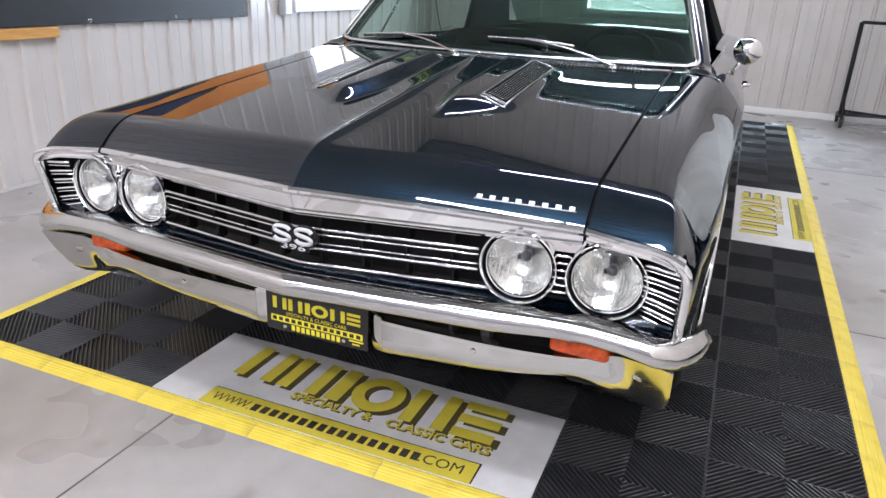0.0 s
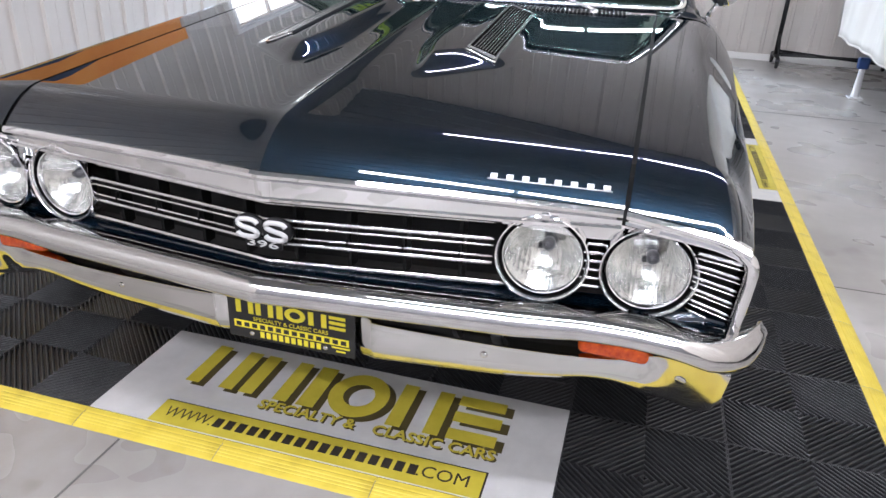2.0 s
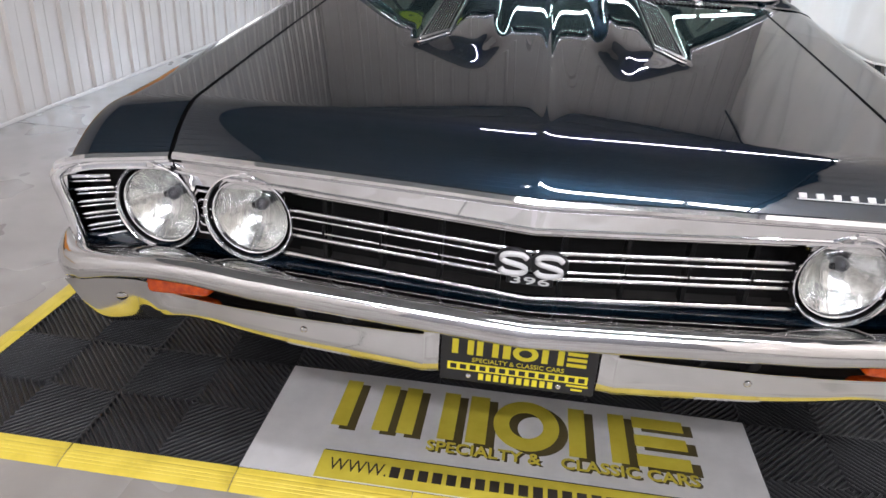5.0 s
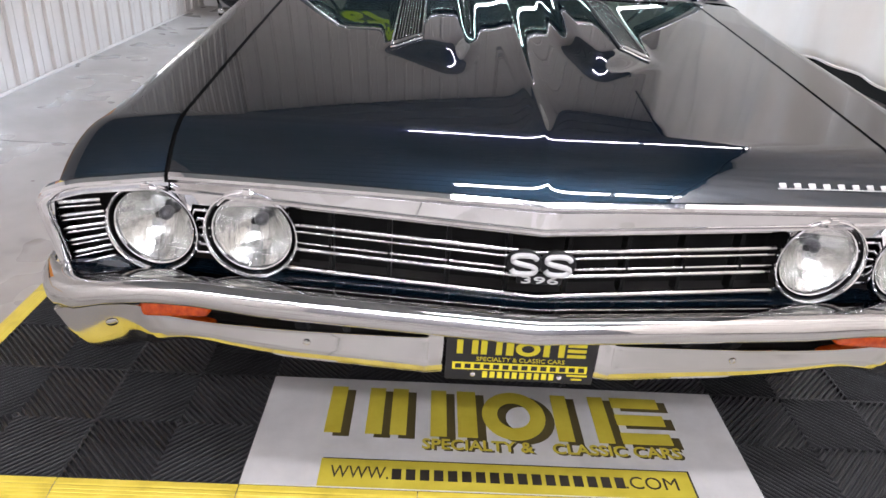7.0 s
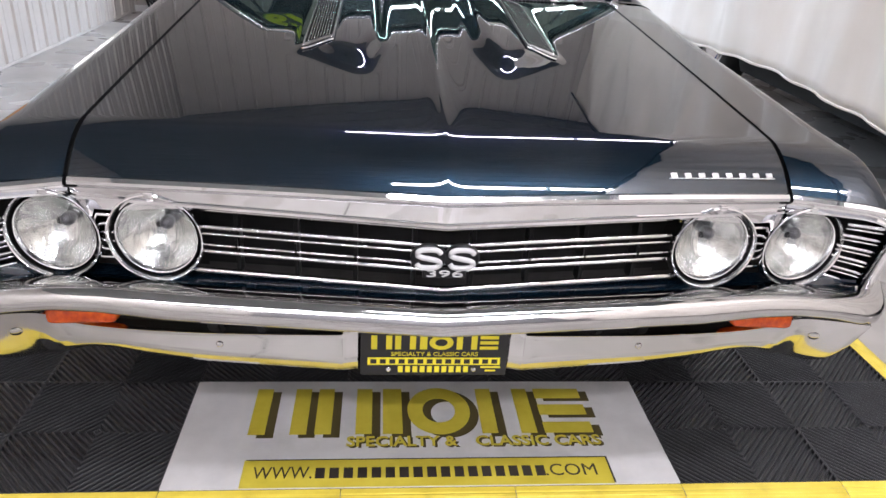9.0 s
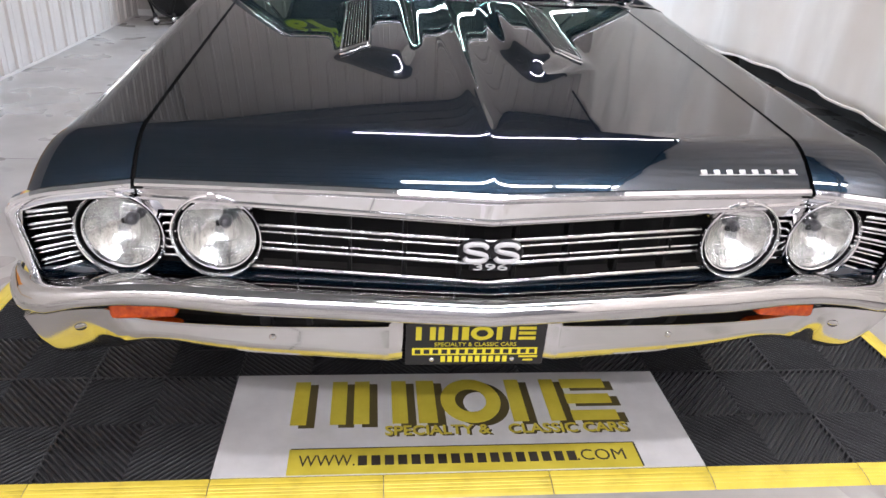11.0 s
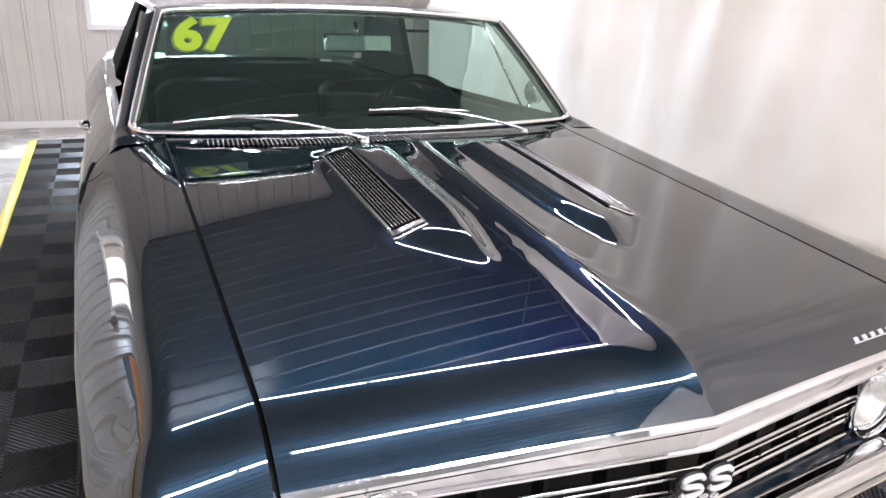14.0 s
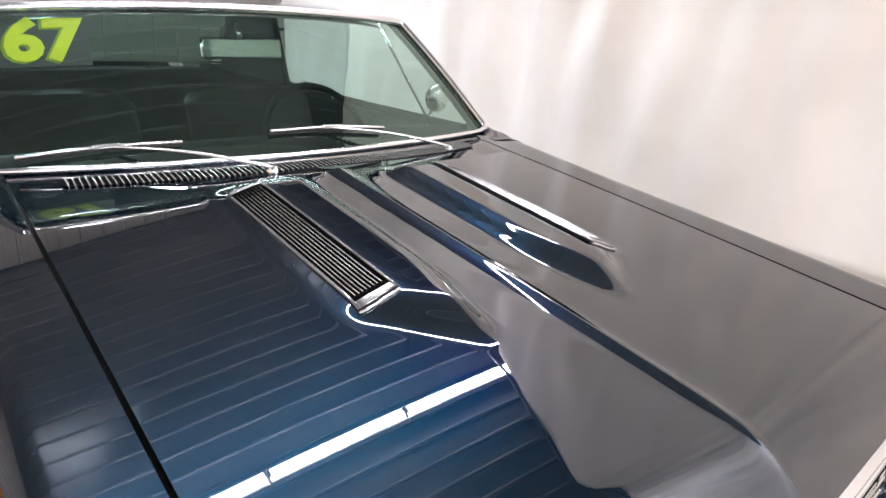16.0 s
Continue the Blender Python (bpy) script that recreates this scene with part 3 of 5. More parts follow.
def louvre(s):
    """A chrome framed louvre lying on the outer half of a bulge."""
    y0, y1, xa, xb = 0.52, 1.055, 0.233, 0.308

    def at(u, v, up):
        x = s * (xa + (xb - xa) * u)
        y = y0 + (y1 - y0) * v
        return (x, y, skin_z(x, y) + bulge(x, min(y, 1.06)) + 0.8 * up)

    ob = part("bonnet_louvre", grid([[at(u, v, 0.0012) for u in spans(0.04, 0.96, 6)] for v in spans(0.02, 0.98, 20)]), vent_black, bonnet, "black louvre insert with chrome ribs")
    # each rib stands up at its front end
    for u in spans(0.17, 0.83, 7):
        part("louvre_rib", tube([at(u, v, 0.0046 + 0.0030 * max(1 - v / 0.10, 0)) for v in (0.055, 0.075, 0.10, *spans(0.16, 0.955, 12))], 0.0014, 6), louvre_steel, bonnet, smooth=True)
    # flat border with dark sides
    for u0, u1, v0, v1 in ((0.0, 0.05, 0.0, 1.0), (0.93, 1.0, 0.0, 1.0), (0.05, 0.93, 0.0, 0.032), (0.05, 0.93, 0.972, 1.0)):
        du, dv = min(0.02, 0.3 * (u1 - u0)), min(0.004, 0.3 * (v1 - v0))
        us = [u0, u0 + du, *spans(u0 + du, u1 - du, 4)[1:-1], u1 - du, u1]
        vs = [v0, v0 + dv, *spans(v0 + dv, v1 - dv, 14)[1:-1], v1 - dv, v1]
        rim = [[at(u, v, 0.0092 if us[0] < u < us[-1] and vs[0] < v < vs[-1] else 0.0072) for u in us] for v in vs]
        part("louvre_frame", grid(rim), louvre_steel, bonnet, "polished frame of the louvre", smooth=True)
    ring = [(u, 0.0) for u in spans(0, 1, 5)] + [(1, v) for v in spans(0, 1, 18)[1:]] + [(u, 1) for u in spans(1, 0, 5)[1:]] + [(0, v) for v in spans(1, 0, 18)[1:]]
    part("louvre_skirt", grid([[at(u, v, h) for h in (-0.001, 0.0074)] for u, v in ring]), black_paint, bonnet)
    tip = [at(u, -0.010, 0.003) for u in spans(0, 1, 5)]
    part("louvre_lip", tube(tip, 0.0030, 8), chrome, bonnet, smooth=True)


louvre(-1)
louvre(1)


# body sides: one section for each station y, from the bonnet gap down to the sill
def crown(y):
    """The wing's crown line: x, z."""
    x = lerp_table([(-0.03, 0.842), (0.03, 0.826), (0.10, 0.806), (0.20, 0.796), (0.40, 0.792), (0.9, 0.782), (1.4, 0.790), (1.7, 0.80), (2.6, 0.80), (3.3, 0.81), (4.0, 0.80), (4.8, 0.76)], y)
    z = skin_z(0.79, y) if y < 1.40 else lerp_table([(1.40, skin_z(0.79, 1.40)), (2.6, 0.908), (3.2, 0.930), (3.8, 0.935), (4.85, 0.90)], y)
    return x, z


def widest(y):
    return lerp_table([(-0.03, 0.876), (0.05, 0.886), (0.20, 0.898), (0.5, 0.911), (1.0, 0.914), (1.6, 0.908), (2.7, 0.892), (3.4, 0.905), (4.2, 0.90), (4.85, 0.86)], y)


def low(y):
    """Lower edge of the body side, with the wheel openings."""
    z = lerp_table([(0.05, 0.548), (0.12, 0.50), (0.30, 0.42), (0.43, 0.30), (0.46, 0.235)], y)
    for yc in (0.80, 3.72):
        r, d = 0.385, abs(y - yc)
        if d < r:
            z = max(z, 0.325 + math.sqrt(r * r - d * d) * 0.98 - 0.06)
    return z


def catmull(pts, n):
    out = []
    P = [pts[0], *pts, pts[-1]]
    for i in range(1, len(P) - 2):
        p0, p1, p2, p3 = (Vector(p) for p in P[i - 1 : i + 3])
        for k in range(n):
            t = k / n
            out.append(0.5 * ((2 * p1) + (p2 - p0) * t + (2 * p0 - 5 * p1 + 4 * p2 - p3) * t * t + (3 * p1 - p0 - 3 * p2 + p3) * t ** 3))
    out.append(Vector(P[-2]))
    return out


def section(y, x_in):
    """Points of one body side section, right side, at station y; x_in is where it begins on top."""
    cx, cz = crown(y)
    w = widest(y)
    pts = []
    for u in spans(0, 1, 14):
        x = x_in + (cx - 0.022 - x_in) * u
        yy = y + (nose_y(x) - nose_y(0.70)) * (1 - smooth01(-0.011, 0.20, y))
        if y < 1.40:
            z = skin_z(x, yy)
        else:
            z = cz + 0.013 * (1 - u)
        pts.append((x, yy, z))
    yy = pts[-1][1]
    if y < 1.40:
        cz = pts[-1][2]
    zb = low(y)
    zs = lambda z: max(z, zb)
    k = w - cx
    side = [(cx - 0.022, yy, pts[-1][2]), (cx - 0.002, yy, cz - 0.0035), (cx + 0.16 * k, yy, cz - 0.014), (cx + 0.36 * k, yy, cz - 0.036), (cx + 0.58 * k, 0.75 * yy + 0.25 * y, zs(cz - 0.066)), (cx + 0.79 * k, 0.5 * (y + yy), zs(cz - 0.099)), (cx + 0.95 * k, 0.25 * yy + 0.75 * y, zs(cz - 0.129)), (w, y, zs(cz - 0.152)), (w + 0.001, y, zs(min(0.64, cz - 0.18))), (w, y, zs(0.575)), (w - 0.006, y, zs(0.49)), (w - 0.022, y, zs(0.38)), (w - 0.045, y, zs(0.28)), (w - 0.06, y, zb)]
    sm = catmull(side, 6)
    return pts[:-1] + [tuple(p) for p in sm]


def side_panel(name, ys, x_in, s, label=""):
    rws = [section(y, x_in(y)) for y in ys]
    if s < 0:
        rws = mirrored(rws)
    else:
        rws = [[(x + (0.012 + 0.022 * smooth01(0.8, 1.8, y)) * min(max((x - 0.668) / 0.15, 0), 1), y, z) for x, y, z in row] for row in rws]
    return part(name, grid(rws), paint, car, label, smooth=True, angle=50)


wing_ys = [*[nose_y(0.70) + v for v in spans(0.0, 0.22, 22)], *spans(0.22, 1.40, 44)[1:]]
for s in (-1, 1):
    side_panel("front_wing", wing_ys, lambda y: HALF + 0.0085, s, "glossy navy front wing")
    side_panel("door", spans(1.408, 2.70, 30), lambda y: 0.768, s, "glossy navy door")
    side_panel("rear_quarter", spans(2.708, 4.85, 50), lambda y: 0.62 if y > 3.9 else 0.74, s, "glossy navy rear quarter panel")

# scuttle in front of the windscreen
sc = []
for v in spans(0, 1, 10):
    row = []
    for x in spans(-HALF - 0.004, HALF + 0.004, 60):
        y = bonnet_rear(x) + 0.006 + v * (1.335 + 0.20 * x * x - bonnet_rear(x))
        zr = skin_z(x, bonnet_rear(x)) - 0.010 + 0.0085 * smooth01(0.55, 0.655, abs(x))
        row.append((x, y, zr + (0.936 - zr) * v))
    sc.append(row)
scuttle = part("scuttle", grid(sc), paint, car, "navy scuttle panel below the windscreen", smooth=True)
slot_me = fin_me = None
for x in spans(-0.565, 0.565, 86):
    y = 1.245 + 0.26 * x * x
    zr = skin_z(x, bonnet_rear(x)) - 0.010 + 0.0085 * smooth01(0.55, 0.655, abs(x))
    z = zr + (0.936 - zr) * (y - bonnet_rear(x)) / (1.335 + 0.20 * x * x - bonnet_rear(x)) + 0.0012
    if slot_me is None:
        slot = part("vent_slot", box(-0.0046, 0.0046, -0.029, 0.029, -0.001, 0.0014), vent_black, scuttle, "black air slot")
        fin = part("vent_fin", box(-0.0015, 0.0015, -0.030, 0.030, -0.001, 0.0030, 0.0006, segments=1), bright_trim, scuttle, "bright edge of an air slot")
        slot_me, fin_me = slot.data, fin.data
    else:
        slot, fin = new("vent_slot", slot_me), new("vent_fin", fin_me)
        slot.parent = fin.parent = scuttle
    slot.matrix_basis = pose(x, y, z, 3.2, 0, 8 * x)
    fin.matrix_basis = pose(x + 0.0057, y, z, 3.2, 0, 8 * x)

# inner body: closes the view below and behind the panels
part("engine_bay", box(-0.62, 0.62, 0.11, 1.15, 0.33, 0.74, 0.01), rubber, car)
part("inner_wing", box(-0.80, -0.64, 0.12, 0.38, 0.30, 0.70), rubber, car)
part("inner_wing", box(0.64, 0.80, 0.12, 0.38, 0.30, 0.70), rubber, car)
part("floor_pan", box(-0.80, 0.80, 1.18, 4.75, 0.20, 0.30, 0.01), rubber, car)
part("firewall", box(-0.78, 0.78, 1.16, 1.30, 0.30, 0.86, 0.01), vinyl, car)


# ---------------------------------------------------------------- glasshouse
def screen(u, v):
    """Windscreen surface: u across from -1 to 1, v up from 0 to 1."""
    x = (0.755 - 0.130 * v) * u
    y0, y1 = 1.345 + 0.105 * u * u, 1.735 + 0.065 * u * u
    z0, z1 = 0.938 + 0.002 * u * u, 1.292 - 0.026 * u * u
    return (x, y0 + (y1 - y0) * v, z0 + (z1 - z0) * v + 0.010 * math.sin(math.pi * v))


ws = part("windscreen", grid([[screen(u, v) for u in spans(-1, 1, 28)] for v in spans(0, 1, 14)]), windshield_glass, car, "green tinted curved windscreen", smooth=True)
ws.visible_shadow = False


def screen_trim(u, v, r=0.012):
    p = Vector(screen(u, v))
    return p + Vector((0, -0.006, 0.004))


c = 0.94
loop = [screen_trim(u, 0.0) for u in spans(-c, c, 30)] + [screen_trim(0.985, 0.012)] + [screen_trim(1.0, v) for v in spans(0.05, 0.96, 14)] + [screen_trim(0.985, 0.99)] + [screen_trim(u, 1.0) for u in spans(c, -c, 30)] + [screen_trim(-0.985, 0.99)] + [screen_trim(-1.0, v) for v in spans(0.96, 0.05, 14)] + [screen_trim(-0.985, 0.012), screen_trim(-c, 0.0)]
part("windscreen_trim", tube(loop, [0.0085] * 31 + [0.0125] * (len(loop) - 32) + [0.0085], 8, caps=False), chrome, ws, "bright windscreen surround", smooth=True)


# scuttle corners beside the windscreen's foot
for s in (-1, 1):
    rws = []
    for y in spans(1.396, 1.56, 10):
        x0 = max(0.668, 0.700 + 0.5 * (y - 1.42)) if y > 1.40 else 0.668
        rws.append([(s * (x0 + (crown(y)[0] - 0.02 - x0) * u), y, max(skin_z(0.74, min(y, 1.40)), 0.0) + 0.0015 + 0.02 * smooth01(1.40, 1.56, y) * (1 - u)) for u in spans(0, 1, 6)])
    part("scuttle_corner", grid(rws), paint, scuttle, smooth=True)
    # painted fillet sweeping up into the foot of the pillar
    foot = []
    for f in spans(0, 1, 12):
        g = smooth01(0.0, 0.30, f)
        y = 1.352 + 0.175 * f
        foot.append(catmull([(s * 0.712, y, 0.9285 + 0.0035 * g), (s * (0.748 + 0.006 * f), y, 0.9285 + 0.008 * g + 0.050 * f * f), (s * 0.772, y, 0.9272 + 0.0125 * g + 0.030 * f * f), (s * 0.795, y, 0.9240 + 0.0115 * g + 0.012 * f * f), (s * (0.822 if s > 0 else 0.806), y, 0.9165 + 0.003 * g), (s * (0.842 if s > 0 else 0.822), y, 0.903 if s > 0 else 0.898)], 4))
    part("pillar_foot", grid(foot), paint, scuttle, smooth=True)


# roof
def roof_z(u, y):
    t = (y - 1.74) / 1.5
    return 1.300 + 0.055 * math.sin(math.pi * min(max(t * 0.62 + 0.05, 0), 1)) - 0.030 * u * u - 0.012 * u ** 6


roof_rows = []
for v in spans(0, 1, 30):
    row = []
    for u in spans(-1, 1, 28):
        y0, y1 = 1.745 + 0.065 * u * u, 3.25 - 0.05 * u * u
        y = y0 + (y1 - y0) * v
        x = (0.628 + 0.018 * math.sin(math.pi * v)) * u
        z = roof_z(u, y) - (0.006 if v == 0 else 0)
        row.append((x, y, z))
    roof_rows.append(row)
roof = part("roof", grid(roof_rows), paint, car, "navy roof panel", smooth=True)
part("headliner", grid([[(x * 0.98, y + 0.01, z - 0.03) for x, y, z in row] for row in roof_rows[::3]]), vinyl, roof, smooth=True)
for s in (-1, 1):
    # windscreen pillar, roof rail, rear sail panel
    pil = []
    for v in spans(-0.06, 1.02, 16):
        p = Vector(screen(s, min(max(v, 0), 1))) + Vector((0, 0, 0.36 * min(v, 0)))
        d = Vector((s * 0.040, 0.020, -0.010))
        pil.append([p + Vector((s * 0.004, -0.010, 0.002)), p + d + Vector((s * 0.006, 0.004, 0)), p + d + Vector((s * 0.004, 0.045, -0.004)), p + Vector((-s * 0.020, 0.055, -0.004)), p + Vector((-s * 0.022, 0.018, 0))])
    part("windscreen_pillar", grid(pil, closed_u=True), paint, car, "slim navy windscreen pillar", smooth=True)
    rail = [(s * (0.632 + 0.018 * math.sin(math.pi * t)), 1.80 + 1.40 * t, 1.262 + 0.03 * math.sin(math.pi * (t * 0.62 + 0.05))) for t in spans(0, 1, 20)]
    part("drip_rail", tube(rail, 0.010, 8), chrome, roof, "bright drip rail", smooth=True)
    sail = [[(s * (0.618 + 0.140 * w), 2.80 + 0.14 * w + (0.48 + 0.36 * w) * k, 1.285 - 0.36 * w) for k in spans(0, 1, 6)] for w in spans(0, 1, 10)]
    part("quarter_lining", grid([[(x - s * 0.034, y - 0.004, z - 0.004) for x, y, z in row] for row in sail]), vinyl, car, "black lining inside the rear pillar", smooth=True)
    part("rear_pillar", grid(sail, thick=0.03), vinyl, car, "broad dark rear pillar", smooth=True)
rear_glass = part("rear_screen", grid([[(0.60 * u * (1 + 0.12 * v), 3.24 + 0.62 * v - 0.06 * u * u, 1.292 - 0.02 * u * u - 0.34 * v) for u in spans(-1, 1, 16)] for v in spans(0, 1, 8)]), windshield_glass, car, "sloping tinted rear screen", smooth=True)
rear_glass.visible_shadow = False
part("boot_lid", grid([[(0.735 * u, 3.80 + 1.02 * v - 0.05 * u * u, 0.955 - 0.05 * v * v - 0.015 * u * u) for u in spans(-1, 1, 16)] for v in spans(0, 1, 12)]), paint, car, "navy boot lid", smooth=True)
part("rear_panel", grid([[(0.88 * u * (1 - 0.17 * v * v), 4.84 - 0.03 * u * u, 0.30 + 0.58 * v) for u in spans(-1, 1, 12)] for v in spans(0, 1, 6)]), paint, car, smooth=True)
part("rear_bumper", tube([(0.93 * u, 4.93 - 0.05 * u * u, 0.45) for u in spans(-1, 1, 20)], 0.055, 10), chrome, car, "chrome rear bumper", smooth=True)

# cabin
dash_rows = [[(0.74 * u, 1.40 + 0.30 * v - 0.02 * u * u + 0.03, 0.918 + 0.020 * math.sin(2.2 * v) - 0.10 * max(v - 0.75, 0) * 4) for u in spans(-1, 1, 18)] for v in spans(0, 1, 10)]
dash = part("dashboard", grid(dash_rows), vinyl, car, "black padded dashboard top", smooth=True)
part("instrument_panel", box(-0.72, 0.72, 1.60, 1.70, 0.70, 0.90, 0.02), vinyl, dash)
wheel_m = pose(0.37, 1.93, 0.86, 62, 0, 0)
wheel_rim = bmesh.new()
ring_pts = [wheel_m @ Vector((0.195 * math.cos(w), 0.195 * math.sin(w), 0)) for w in spans(0, 2 * math.pi, 36)]
sw = part("steering_wheel", tube(ring_pts, 0.012, 8, wheel_rim, caps=False), vinyl, car, "thin black steering wheel", smooth=True)
spokes = bmesh.new()
for w in (0.15, math.pi - 0.15, -math.pi / 2):
    tube([wheel_m @ Vector((0.02 * math.cos(w), 0.02 * math.sin(w), -0.03)), wheel_m @ Vector((0.19 * math.cos(w), 0.19 * math.sin(w), 0))], 0.009, 6, spokes)
part("spokes", spokes, chrome, sw, "bright wheel spokes", smooth=True)
part("hub", revolve([(0.0, 0.01), (0.04, 0.008), (0.05, -0.02), (0.03, -0.05)], 20, wheel_m), vinyl, sw, smooth=True)
part("column", tube([(0.37, 1.92, 0.84), (0.37, 1.62, 0.72)], 0.03, 10), vinyl, sw, smooth=True)


def seat(cx, y, wide, name, label):
    sb = bmesh.new()
    rws = [[(cx + wide * 0.5 * math.copysign(abs(math.cos(w)) ** 0.5, math.cos(w)), y + 0.16 * t + 0.075 * math.copysign(abs(math.sin(w)) ** 0.5, math.sin(w)), 0.50 + 0.47 * t - (0.06 * abs(math.cos(w)) ** 3 * t ** 4)) for w in spans(0, 2 * math.pi, 28)[:-1]] for t in spans(0, 1, 10)]
    grid(rws, closed_u=True, bm=sb)
    sb.faces.new([v for v in sb.verts][-28:])
    ob = part(name, sb, vinyl, car, label, smooth=True)
    part("cushion", box(cx - wide / 2, cx + wide / 2, y - 0.50, y + 0.02, 0.38, 0.52, 0.05), vinyl, ob, smooth=True)


seat(-0.36, 2.36, 0.52, "front_seat", "black vinyl bucket seat")
seat(0.36, 2.36, 0.52, "front_seat", "black vinyl bucket seat")
seat(0.0, 3.16, 1.24, "rear_seat", "black vinyl rear bench seat")
part("parcel_shelf", box(-0.68, 0.68, 3.36, 3.86, 0.86, 0.90, 0.01), vinyl, car)
for s in (-1, 1):
    part("door_trim", box(s * 0.79 - 0.015, s * 0.79 + 0.015, 1.40, 3.7, 0.35, 0.895, 0.01), vinyl, car)
    part("window_sill_trim", tube([(s * 0.800, y, lerp_table([(1.40, skin_z(0.83, 1.40)), (2.6, 0.915), (3.2, 0.965)], y) + 0.004) for y in spans(1.70, 2.90, 20)], 0.0020, 8), bumper_chrome, car, "bright strip along the window sill", smooth=True)
    part("vent_window_post", tube([(s * 0.785, 1.80, 0.90), (s * 0.665, 2.00, 1.255)], 0.007, 8), chrome, car, "slim bright quarter light post", smooth=True)

# inside mirror
mir = part("inside_mirror", box(-0.128, 0.128, -0.012, 0.012, -0.032, 0.032, 0.011), chrome, car, "oblong inside mirror", smooth=True, angle=40)
mir.matrix_basis = pose(0.045, 1.80, 1.177, -10, 0, 0)
part("mirror_face", box(-0.118, 0.118, -0.0145, -0.0125, -0.025, 0.025), chrome, mir)
part("mirror_stem", tube([(0, 0.0, 0.03), (0, 0.02, 0.075)], 0.008, 8), chrome, mir, smooth=True)


# ---------------------------------------------------------------- front end
def strip(xs, prof, mat, name, parent, label="", thick=0.0):
    """A moulding along the V of the nose: prof gives (dy, z) points for an x."""
    rws = [[(x, nose_y(x) + dy, z) for dy, z in prof(x)] for x in xs]
    return part(name, grid(rws), mat, parent, label, smooth=True, angle=35)


def mould_low(x):
    a = abs(x) / HALF
    return 0.690 + 0.012 * a


def mould(x):
    t, b = lip_z(x), mould_low(x)
    return [(0.010, t + 0.004), (-0.003, t + 0.003), (-0.009, t - 0.003), (-0.009, t - 0.009), (-0.003, t - 0.0125), (0.006, t - 0.013), (0.006, t - 0.0165), (-0.002, t - 0.017), (0.002, b + 0.007), (-0.003, b + 0.004), (-0.003, b - 0.001), (0.012, b - 0.003), (0.03, b - 0.003)]


strip([*spans(-HALF, 0, 24), *spans(0, HALF, 24)[1:]], mould, chrome, "nose_moulding", bonnet, "wide polished moulding along the bonnet's edge")

grille = part("grille", grid([[(x, nose_y(x) + 0.09, z) for z in (0.545, lip_z(x) - 0.02)] for x in [*spans(-0.84, 0, 20), *spans(0, 0.84, 20)[1:]]]), grille_black, car, "blacked out grille with chrome bars")


def bar(z, r, x0, x1, dy=0.012, name="grille_bar", flat=1.0, parent=None):
    n = 20
    xs = spans(x0, x1, n) if x0 * x1 >= 0 else [*spans(x0, 0, n), *spans(0, x1, n)[1:]]
    return part(name, tube([(x, nose_y(x) + dy, z + 0.012 * (abs(x) / HALF if abs(x) < HALF else 1.0)) for x in xs], r, 8, flat=flat), bumper_chrome, parent or grille, "thin chrome grille bar", smooth=True)


for z, r in ((0.648, 0.0045), (0.6345, 0.0028), (0.612, 0.0028), (0.599, 0.0045)):
    bar(z, r, -0.44, 0.44)
bar(0.557, 0.0055, -0.47, 0.47, 0.016)
bar(0.677, 0.002, -0.44, 0.44, 0.02)
posts = [(i + 0.5) * 0.108 for i in range(-4, 4)]
for x in posts:
    part("grille_post", box(x - 0.004, x + 0.004, nose_y(x) + 0.022, nose_y(x) + 0.055, 0.556, 0.690, 0.001), grille_black, grille)
for x in posts:
    part("cell_end", box(x - 0.0022, x + 0.0022, nose_y(x) + 0.009, nose_y(x) + 0.018, 0.612, 0.634, 0.0006), grille_black, grille)
# radiator support seen behind the bars
for x in (-0.335, -0.30, -0.275, -0.25):
    part("radiator_tube", tube([(x, 0.055, 0.555), (x, 0.055, 0.70)], 0.004, 6), grey_metal, grille, smooth=True)

# filler panel between grille and bumper
def filler_out(x):
    return 1 - smooth01(0.66, 0.82, abs(x))


strip([*spans(-0.865, 0, 24), *spans(0, 0.865, 24)[1:]], lambda x: [(0.060 - 0.03 * filler_out(x), 0.557), (0.052 - 0.03 * filler_out(x), 0.553), (0.050 - 0.03 * filler_out(x) - 0.025 * filler_out(x), 0.546), (0.049 - 0.079 * filler_out(x), 0.538), (0.048 - 0.093 * filler_out(x), 0.528), (0.048 - 0.098 * filler_out(x), 0.50)], paint, "filler_panel", car, "navy filler panel behind the bumper")


